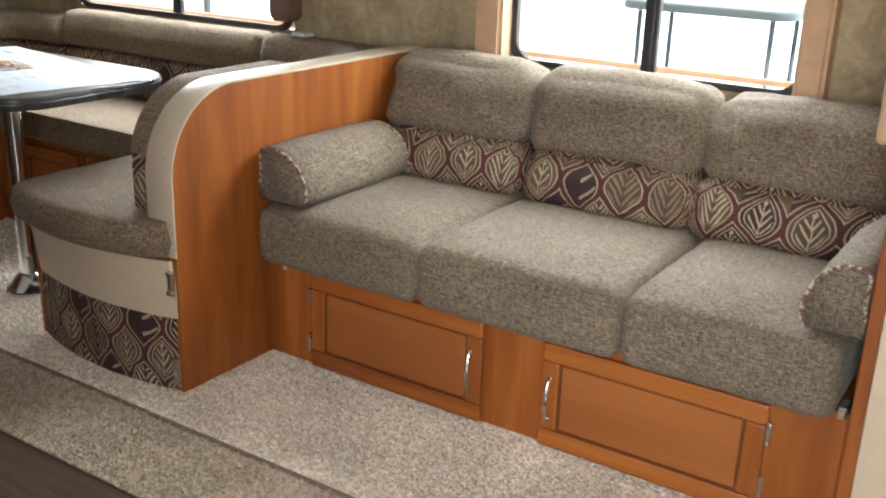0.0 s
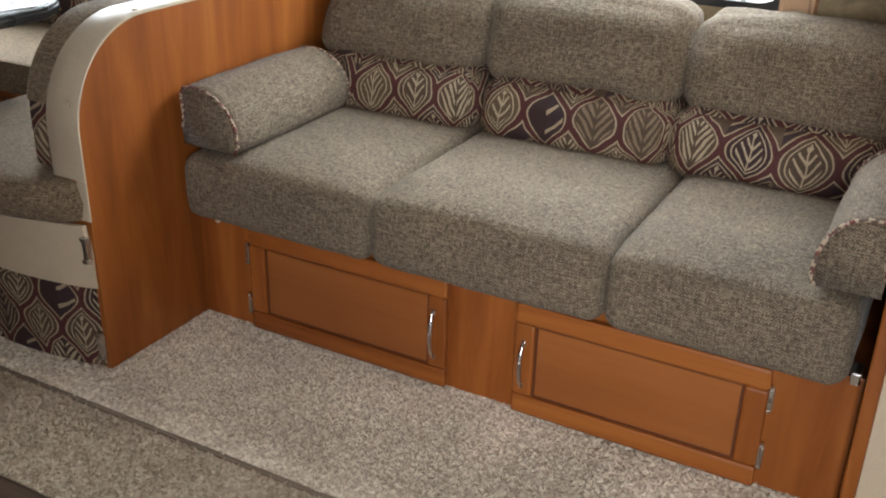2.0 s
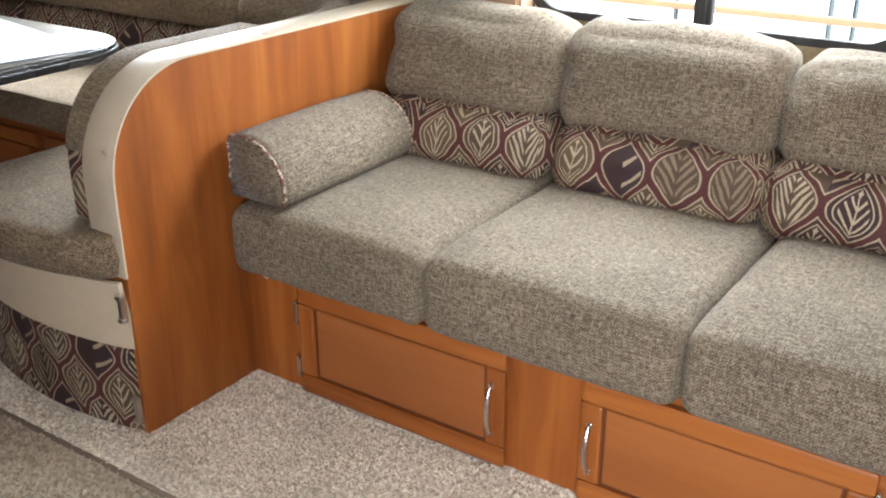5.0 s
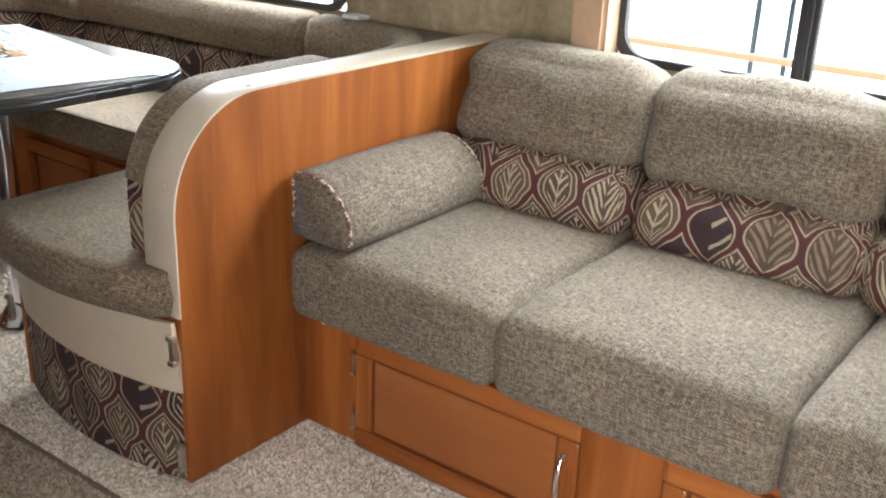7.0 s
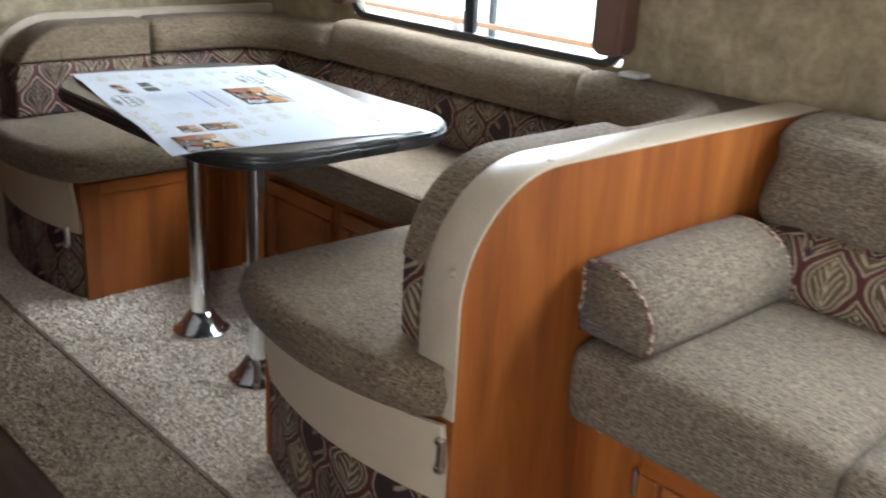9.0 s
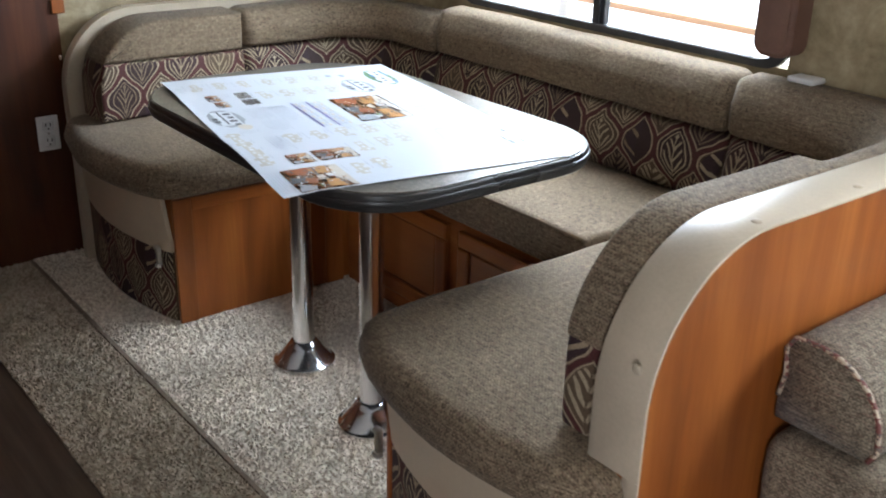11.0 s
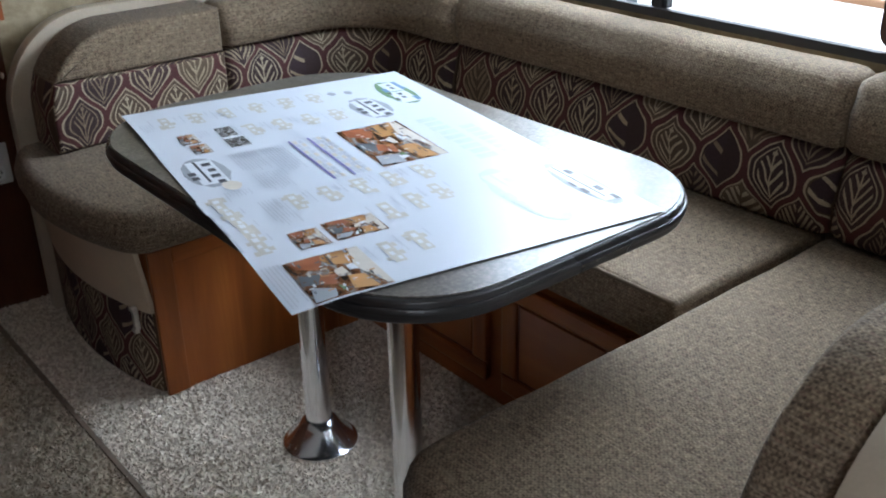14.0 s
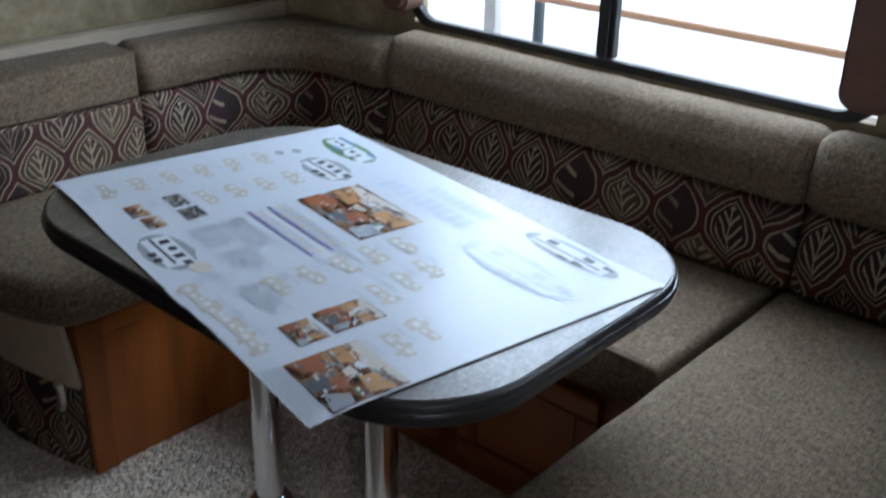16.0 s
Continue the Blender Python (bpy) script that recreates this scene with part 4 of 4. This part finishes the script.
path = list(reversed([(-0.668, -0.145)] + arc(-0.19 - cr, -0.145 - cr, cr, 90, 0, 10) + [(-0.19, -0.60)]))
part(backs, back_run(path, UP0, ZN - 0.008, 0.09, M_TWEED_D, "upper_back", 7))
part(backs, back_run(path, UP1, UP0 - 0.002, 0.09, M_LEAF, "lower_back", 8), "leaf-pattern fabric")
part(backs, arch_back("upper_back", -0.19, -0.099, -1.155, 0.225, -0.602, 0.848, M_TWEED_D, 0.66, 0.848, 9))
part(backs, arch_back("lower_back", -0.188, -0.099, -1.15, 0.22, -0.60, 0.84, M_LEAF, 0.505, 0.657, 10), "leaf-pattern fabric")
# ledges filling the two corners behind the backrest
for sgn, x0, x1, nm in ((1, -0.097, -0.56, "corner_ledge"),):
    out = [(x0, -0.004), (x1, -0.004)] + [(x, y + 0.055) for x, y in arc(-0.19 - cr, -0.145 - cr, cr + 0.03, 85, 5, 8)] + [(x0, -0.44)]
    tagged(prism(nm, out, 0.80, 0.832, M_LEDGE, 0.004), "dark brown corner ledge behind the backrest", "shelf", kind="structure")
tagged(prism("corner_ledge", [(-2.33, -0.004), (-2.33, -0.4), (-2.27, -0.3), (-2.15, -0.12), (-1.95, -0.07), (-1.9, -0.004)], 0.77, 0.792, M_LEDGE, 0.004), "dark brown corner ledge behind the backrest", "shelf", kind="structure")
tagged(box("window_latch", (-0.56, -0.075, 0.838), (-0.49, -0.02, 0.852), M_WHITE, 0.005), "white plastic tab on the corner ledge", "latch")

# table
tab = thing("dinette_table", (-1.15, -0.95, 0), "grey stone-look dinette table with dark edge on two chrome posts", "table")


def table_outline(o=0.0):
    x0, x1, y0, y1 = -1.70 - o, -0.632 + o, -1.238 - o, -0.535 + o
    r0, r1 = 0.22, 0.19
    return arc(x1 - r1, y1 - r1, r1, 0, 90, 10) + arc(x0 + r0, y1 - r0, r0, 90, 180, 10) + arc(x0 + r0, y0 + r0, r0, 180, 270, 10) + arc(x1 - r1, y0 + r1, r1, 270, 360, 10)


part(tab, prism("top", table_outline(-0.006), 0.704, 0.742, M_LAM, 0.0, smooth=True), "grey-brown stone-look laminate")
part(tab, prism("edge_band", table_outline(0.0), 0.703, 0.7395, M_EDGE, 0.005, 3, smooth=True), "dark moulded edge")
part(tab, prism("edge_rib", table_outline(0.003), 0.714, 0.728, M_EDGE, 0.004, 2, smooth=True), "dark moulded edge")
for lx, ly in ((-1.376, -0.918), (-1.008, -0.946)):
    part(tab, lathe("post", [(0.029, 0.03), (0.029, 0.70), (0.0295, 0.703)], (lx, ly, 0), M_CHROME), "chrome tube post")
    part(tab, lathe("base_flange", [(0.083, 0.0), (0.084, 0.006), (0.074, 0.010), (0.046, 0.050), (0.036, 0.062), (0.031, 0.064), (0.0295, 0.055)], (lx, ly, 0.0), M_CHROME), "flared chrome floor flange")
    part(tab, lathe("top_flange", [(0.0295, 0.655), (0.034, 0.655), (0.07, 0.69), (0.08, 0.7025)], (lx, ly, 0.0), M_CHROME), "chrome top flange")
    for k in range(3):
        a = 0.6 + k * 2.094
        part(tab, lathe("flange_screw", [(0.006, 0.008), (0.006, 0.011), (0.003, 0.0135)], (lx + 0.066 * math.cos(a), ly + 0.066 * math.sin(a), 0.004), M_NICKEL, 8))

# poster on the table
PA = -0.182
PO = (-1.677, -1.141)
PZ = 0.7435


def on_poster(u, v, dz=0.0):
    u, v = u * 0.957, v * 0.986
    x = PO[0] + u * math.cos(PA) - v * math.sin(PA)
    y = PO[1] + u * math.sin(PA) + v * math.cos(PA)
    over = max(0.0, -1.238 - y)
    lift = 0.0012 * math.sin(u * 9 + 1) * math.sin(v * 7 + 0.5) + 0.0012
    edge = max(0.0, 0.04 - v) / 0.04
    return (x, y, PZ + lift + 0.004 * edge * max(0.0, math.sin(u * 11)) - over * 0.08 + dz)


def sheet(name, u0, v0, u1, v1, mat, dz, du=0.02):
    bm = bmesh.new()
    uvl = bm.loops.layers.uv.verify()
    nu, nv = max(1, int((u1 - u0) / du)), max(1, int((v1 - v0) / du))
    V = [[bm.verts.new(on_poster(u0 + (u1 - u0) * i / nu, v0 + (v1 - v0) * j / nv, dz)) for j in range(nv + 1)] for i in range(nu + 1)]
    for i in range(nu):
        for j in range(nv):
            f = bm.faces.new((V[i][j], V[i + 1][j], V[i + 1][j + 1], V[i][j + 1]))
            for lo, (a, b) in zip(f.loops, ((i, j), (i + 1, j), (i + 1, j + 1), (i, j + 1))):
                lo[uvl].uv = (a / nu, b / nv)
    return mesh_ob(name, bm, mat)


def marks(name, rects, mat, dz=0.0009):
    """Several flat printed patches in one print: rects of (u0, v0, u1, v1)."""
    bm = bmesh.new()
    for u0, v0, u1, v1 in rects:
        bm.faces.new([bm.verts.new(on_poster(u, v, dz)) for u, v in ((u0, v0), (u1, v0), (u1, v1), (u0, v1))])
    return tagged(mesh_ob(name, bm, mat, False), kind="stuff")


def blob(name, pts, mat, dz=0.0009):
    bm = bmesh.new()
    bm.faces.new([bm.verts.new(on_poster(u, v, dz)) for u, v in pts])
    return mesh_ob(name, bm, mat, False)


def photo_mat(name, cols, seed):
    g = Graph(name, 0.25)
    co = g.coords("UV", (1.0, 1.0, 1.0))
    sx = g.node("ShaderNodeVectorMath", operation='ADD')
    g.t.links.new(co, sx.inputs[0])
    sx.inputs[1].default_value = (seed, seed * 0.7, 0)
    st = g.node("ShaderNodeMapping")
    g.t.links.new(sx.outputs[0], st.inputs[0])
    st.inputs["Scale"].default_value = (2.6, 3.4, 1)
    a = g.noise(st.outputs[0], 1.5, 8, 0.6, 0.8)
    g.color(g.ramp(a, [(0.36, cols[0]), (0.45, cols[1]), (0.51, cols[2]), (0.57, cols[3]), (0.66, cols[4])]))
    return g.mat


def ink(name, col):
    return plain(name, col, 0.42, var=0.08, scale=60, bump=0.0, spec=0.3)


I_TAN, I_GREY, I_LIGHT = ink("tan_ink", (0.5, 0.475, 0.42)), ink("grey_ink", (0.3, 0.32, 0.35)), ink("pale_grey_ink", (0.495, 0.525, 0.575))
I_PURPLE, I_DARK, I_PALEB = ink("purple_ink", (0.2, 0.19, 0.42)), ink("dark_ink", (0.06, 0.06, 0.07)), ink("pale_blue_ink", (0.5, 0.56, 0.64))
I_GREEN, I_WHITE, I_TANBAR = ink("green_ink", (0.11, 0.2, 0.085)), ink("white_ink", (0.6, 0.63, 0.67)), ink("cream_ink", (0.58, 0.53, 0.45))
ROOM = ((0.02, 0.014, 0.012), (0.13, 0.055, 0.022), (0.25, 0.115, 0.05), (0.20, 0.19, 0.18), (0.50, 0.49, 0.48))
poster = thing("poster", (-1.15, -0.95, PZ), "large white glossy printed poster lying on the table", "poster")
part(poster, sheet("paper", 0.0, 0.0, 0.982, 0.63, M_PAPER, 0.0, 0.014))
I_RUST, I_BROWN, I_CREAMY = ink("rust_ink", (0.27, 0.085, 0.03)), ink("brown_ink", (0.10, 0.05, 0.028)), ink("warm_white_ink", (0.52, 0.48, 0.42))
I_OCHRE, I_SLATE = ink("ochre_ink", (0.42, 0.22, 0.075)), ink("slate_ink", (0.09, 0.1, 0.115))


def room_photo(a, b, c, d, seed):
    """A printed interior: mottled ground with cabinets, counters, windows and floor as patches of ink."""
    rng = random.Random(seed)
    ph = part(poster, sheet("photo", a, b, c, d, photo_mat("interior_photo_print", ROOM, 1.7 * seed + 0.3), 0.0007, 0.012), "colour photo print of a wood-lined room")
    w, h = c - a, d - b
    P = lambda x, y: (a + w * min(1, max(0, x)), b + h * min(1, max(0, y)))
    sets = [
        (I_CREAMY, [(0, .82), (.45, .72), (1, .9), (1, 1), (0, 1)]),
        (I_OCHRE, [(0, .45), (.3, .5), (.34, .78), (0, .9)]),
        (I_RUST, [(0, .05), (.22, .1), (.36, .34), (.2, .48), (0, .44)]),
        (I_OCHRE, [(.62, .55), (.95, .5), (1, .8), (.66, .78)]),
        (I_SLATE, [(.36, .02), (.62, 0), (.66, .2), (.45, .3)]),
        (I_RUST, [(.46, .32), (.68, .22), (.74, .4), (.55, .47)]),
        (I_CREAMY, [(.4, .5), (.58, .48), (.6, .62), (.42, .64)]),
        (I_GREY, [(.72, .08), (1, .02), (1, .3), (.8, .36)]),
        (I_WHITE, [(.36, .66), (.5, .66), (.5, .74), (.37, .75)]),
        (I_BROWN, [(.6, .8), (.82, .84), (.8, .89), (.58, .85)]),
        (I_WHITE, [(.78, .4), (.92, .38), (.94, .47), (.8, .48)]),
        (I_DARK, [(.04, .5), (.28, .54), (.28, .57), (.04, .53)]),
        (I_GREEN, [(.8, .42), (.88, .41), (.88, .45), (.81, .46)])]
    for k, mat in enumerate((I_DARK, I_CREAMY, I_BROWN, I_WHITE, I_OCHRE, I_SLATE, I_GREY)):
        bits = []
        for _ in range(9):
            x, y, q = rng.uniform(0.02, 0.9), rng.uniform(0.02, 0.92), rng.random() < 0.5
            x1, y1 = x + (0.08 if q else 0.022) * rng.uniform(0.5, 1.2), y + (0.03 if q else 0.08) * rng.uniform(0.5, 1.2)
            bits.append((*P(x, y), *P(x1, y1)))
        part(ph, marks("ink_patch", bits, mat, 0.0027 + 0.0001 * k))
    for k, (mat, pts) in enumerate(sets):
        j = [(x + rng.uniform(-.05, .05), y + rng.uniform(-.05, .05)) for x, y in pts]
        bm = bmesh.new()
        bm.faces.new([bm.verts.new(on_poster(*P(x, y), 0.0010 + 0.00012 * k)) for x, y in j])
        part(ph, tagged(mesh_ob("ink_patch", bm, mat, False), kind="stuff"))


for k, r in enumerate(((0.341, 0.335, 0.563, 0.467), (0.742, 0.138, 0.813, 0.225), (0.75, 0.08, 0.815, 0.129), (0.845, 0.037, 0.978, 0.154),
                       (0.198, 0.06, 0.255, 0.094), (0.265, 0.066, 0.317, 0.099))):
    room_photo(*r, k)
DARKP = ((0.02, 0.02, 0.022), (0.05, 0.05, 0.055), (0.13, 0.13, 0.13), (0.3, 0.3, 0.3), (0.45, 0.45, 0.45))
for k, (a, b, c, d) in enumerate(((0.19, 0.137, 0.249, 0.17), (0.261, 0.135, 0.314, 0.175))):
    part(poster, sheet("photo", a, b, c, d, photo_mat("dark_photo_print", DARKP, 4.1 * k + 2), 0.0007, 0.012))


def oval(cu, cv, ru, rv, n=20, jag=0.0, seed=0):
    return [(cu + ru * math.cos(2 * math.pi * i / n) * (1 + jag * noise.noise(Vector((i * 0.9, seed, 0)))), cv + rv * math.sin(2 * math.pi * i / n) * (1 + jag * noise.noise(Vector((i * 0.9, seed, 4))))) for i in range(n)]


def vehicle(cu, cv, ln, wd, body, seed, label):
    """A printed drawing of a trailer: pale body, dark outline, windows."""
    a, b = ln / 2, wd / 2
    part(poster, blob("drawing", oval(cu, cv, a * 1.04, b * 1.04, 24, 0.14, seed), I_GREY if body else I_PALEB, 0.0006), label)
    part(poster, marks("drawing", [(cu - a * 0.82, cv - b * 0.62, cu + a * 0.84, cv + b * 0.66)], I_WHITE if body else M_PAPER, 0.0009))
    w = [(cu - a * 0.6 + i * a * 0.42, cv + b * (0.05 + 0.1 * (i % 2)), cu - a * 0.38 + i * a * 0.42, cv + b * 0.5) for i in range(4)]
    w += [(cu - a * 0.8, cv - b * 0.25, cu + a * 0.7, cv - b * 0.12), (cu - a * 0.1, cv - b * 0.85, cu + a * 0.12, cv - b * 0.5), (cu + a * 0.22, cv - b * 0.85, cu + a * 0.44, cv - b * 0.5)]
    part(poster, marks("drawing", w, I_DARK if body else I_LIGHT, 0.0012))


vehicle(0.415, 0.055, 0.15, 0.075, True, 1, "printed trailer drawing")
vehicle(0.232, 0.462, 0.15, 0.075, True, 2, "printed trailer drawing")
vehicle(0.80, 0.48, 0.25, 0.08, False, 3, "faint printed trailer drawing")
vehicle(0.81, 0.59, 0.21, 0.055, True, 4, "faint printed trailer drawing")
part(poster, blob("drawing", oval(0.16, 0.558, 0.092, 0.034, 28, 0.12, 9), I_GREEN, 0.0006), "green landscape print with a trailer")
part(poster, marks("drawing", [(0.08, 0.546, 0.15, 0.58), (0.155, 0.536, 0.24, 0.578)], I_WHITE, 0.0009))
part(poster, marks("drawing", [(0.08, 0.578, 0.145, 0.588), (0.12, 0.537, 0.15, 0.548), (0.205, 0.571, 0.235, 0.582)], ink("blue_ink", (0.1, 0.2, 0.36)), 0.0010))
part(poster, marks("drawing", [(0.095, 0.56, 0.108, 0.569), (0.118, 0.558, 0.134, 0.567), (0.168, 0.552, 0.183, 0.563), (0.195, 0.55, 0.208, 0.56), (0.155, 0.536, 0.172, 0.543), (0.2, 0.534, 0.217, 0.541)], I_DARK, 0.0012))
part(poster, blob("drawing", oval(0.50, 0.075, 0.025, 0.016, 12, 0.3, 6), I_TANBAR))
part(poster, blob("drawing", oval(0.095, 0.43, 0.014, 0.009, 10), I_GREY))
part(poster, blob("drawing", oval(0.105, 0.465, 0.014, 0.009, 10), I_GREY))
# price grid
rows = [(0.34 + 0.0, v, 0.57, v + 0.0045) for v in (0.236, 0.274)]
part(poster, marks("price_grid", rows, I_PURPLE))
cells = []
for i in range(11):
    for v in (0.2425, 0.2535, 0.2805, 0.2915, 0.302):
        u = 0.345 + i * 0.0205
        cells.append((u, v, u + 0.017, v + 0.0075))
part(poster, marks("price_grid", [c for k, c in enumerate(cells) if k % 3], I_LIGHT))
part(poster, marks("price_grid", [c for k, c in enumerate(cells) if k % 3 == 0], I_TANBAR))
# small floor plans with captions of unreadable lines
prng = random.Random(5)
spots = [(0.105, 0.065 + 0.064 * i) for i in range(6)] + [(0.235, 0.205 + 0.06 * i) for i in range(4)] + [(0.632 - 0.003 * i, 0.141 + 0.06 * i) for i in range(5)]
spots += [(0.582, 0.027), (0.643, 0.03), (0.703, 0.032), (0.765, 0.032), (0.75, 0.256), (0.735, 0.31), (0.718, 0.365), (0.89, 0.191), (0.875, 0.245)]
for cu, cv in spots:
    a, b = 0.036, 0.017
    pl = [(cu - a, cv - b * 0.55, cu + a, cv + b * 0.55)]
    for _ in range(4):
        s = prng.uniform(-a, a * 0.7)
        q = prng.choice((-1, 1))
        pl.append((cu + s, min(cv + q * b * 0.56, cv + q * b), cu + s + a * prng.uniform(0.25, 0.5), max(cv + q * b * 0.56, cv + q * b)))
    part(poster, marks("floor_plan", pl, I_TAN))
    part(poster, marks("floor_plan", [(cu - a * 0.7, cv - b * 0.3, cu - a * 0.3, cv + b * 0.3), (cu, cv - b * 0.3, cu + a * 0.35, cv + b * 0.1), (cu + a * 0.5, cv, cu + a * 0.85, cv + b * 0.4)], I_WHITE, 0.0012))
    part(poster, marks("caption", [(cu - a, cv - b * 1.75, cu + a * prng.uniform(0.2, 0.8), cv - b * 1.6), (cu - a, cv + b * 1.3, cu - a * 0.2, cv + b * 1.45)], I_LIGHT))
text = []
for u0, v0, nl, ln in ((0.35, 0.115, 9, 0.11), (0.47, 0.12, 9, 0.10), (0.35, 0.175, 8, 0.16), (0.53, 0.05, 8, 0.03), (0.84, 0.006, 5, 0.13), (0.60, 0.085, 7, 0.12), (0.10, 0.012, 4, 0.06), (0.19, 0.10, 4, 0.05)):
    for k in range(nl):
        text.append((u0, v0 + k * 0.006, u0 + ln * prng.uniform(0.7, 1.0), v0 + k * 0.006 + 0.0022))
part(poster, marks("caption", text, I_LIGHT))
part(poster, marks("headline", [(0.36 + i * 0.03, 0.50 + 0.004 * (i % 2), 0.382 + i * 0.03, 0.505 + 0.035) for i in range(9)] + [(0.44 + i * 0.026, 0.555, 0.46 + i * 0.026, 0.585) for i in range(7)], I_PALEB))


# outlet on the dark wall
e = thing("wall_outlet", (-2.494, -1.196, 0.421), "white double wall outlet on the dark wood wall", "outlet")
part(e, box("plate", (-2.4955, -1.231, 0.364), (-2.489, -1.161, 0.479), M_WHITE, 0.003))
for z in (0.396, 0.447):
    part(e, box("socket", (-2.4885, -1.213, z - 0.017), (-2.486, -1.179, z + 0.017), M_WHITE, 0.006, 3))
    for dy in (-0.007, 0.007):
        part(e, box("slot", (-2.4865, -1.196 + dy - 0.0015, z - 0.002), (-2.4855, -1.196 + dy + 0.0015, z + 0.009), M_DARK, 0))
    part(e, box("slot", (-2.4865, -1.1985, z - 0.012), (-2.4855, -1.1935, z - 0.007), M_DARK, 0))
part(e, box("screw", (-2.4885, -1.199, 0.418), (-2.4865, -1.193, 0.424), M_NICKEL, 0.001))

# ---- outside ----
M_GROUND = plain("pale_gravel_lot", (0.80, 0.80, 0.79), 0.9, var=0.06, scale=8)
M_TRAILER = plain("white_trailer_skin", (0.88, 0.88, 0.88), 0.4, var=0.03, scale=2)
M_ORANGE = plain("orange_stripe", (0.72, 0.45, 0.29), 0.5, var=0.06)
M_BLUEGREY = plain("blue_grey_metal", (0.13, 0.175, 0.195), 0.4, var=0.06)
bm = bmesh.new()
bmesh.ops.create_grid(bm, x_segments=8, y_segments=8, size=400)
for v in bm.verts:
    v.co.z = -0.75
tagged(mesh_ob("ground", bm, M_GROUND, False), "pale gravel lot around the trailer", "ground", kind="structure")


def backdrop_glow():
    g = Graph("glowing_white_backdrop", 1.0)
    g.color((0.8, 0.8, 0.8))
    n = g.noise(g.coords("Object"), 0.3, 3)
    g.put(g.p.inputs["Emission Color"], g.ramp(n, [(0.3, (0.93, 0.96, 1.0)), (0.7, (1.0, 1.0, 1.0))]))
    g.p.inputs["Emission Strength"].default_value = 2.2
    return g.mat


# added panel whose emission stands in for the blown-out daylight outside
tagged(box("backdrop", (-30, 6.0, -0.75), (22, 6.1, 9.0), backdrop_glow(), 0), "plain white glowing backdrop added outside the windows", "backdrop", kind="structure")
# fence with an orange-brown top rail
e = thing("fence", (-1.5, 1.2, -0.75), "open fence with an orange-brown top rail outside", "fence")
part(e, box("rail", (-7.5, 1.19, 0.662), (3.5, 1.215, 0.688), M_ORANGE, 0.004), "orange-brown rail")
for px in (-6.2, -4.4, -2.6, 1.9):
    part(e, box("post", (px - 0.03, 1.222, -0.75), (px + 0.03, 1.27, 0.72), M_TRAILER, 0.004))
# folding table outside
e = thing("folding_table", (0.55, 1.5, -0.75), "blue-grey folding table on tall legs outdoors", "table")
part(e, prism("top", rrect(0.08, 1.40, 0.86, 1.95, 0.09), 0.895, 0.935, M_BLUEGREY, 0.012))
for lx in (0.16, 0.76):
    for ly in (1.48, 1.88):
        part(e, tube("leg", [(lx, ly, -0.75), (lx, ly, 0.897)], 0.012, M_BLUEGREY, 8))
e = thing("metal_pole", (-2.36, 1.24, -0.75), "slim pale blue-grey metal pole standing on the lot", "pole")
part(e, tube("shaft", [(-2.36, 1.24, -0.75), (-2.36, 1.24, 3.2)], 0.022, M_BLUEGREY, 12))
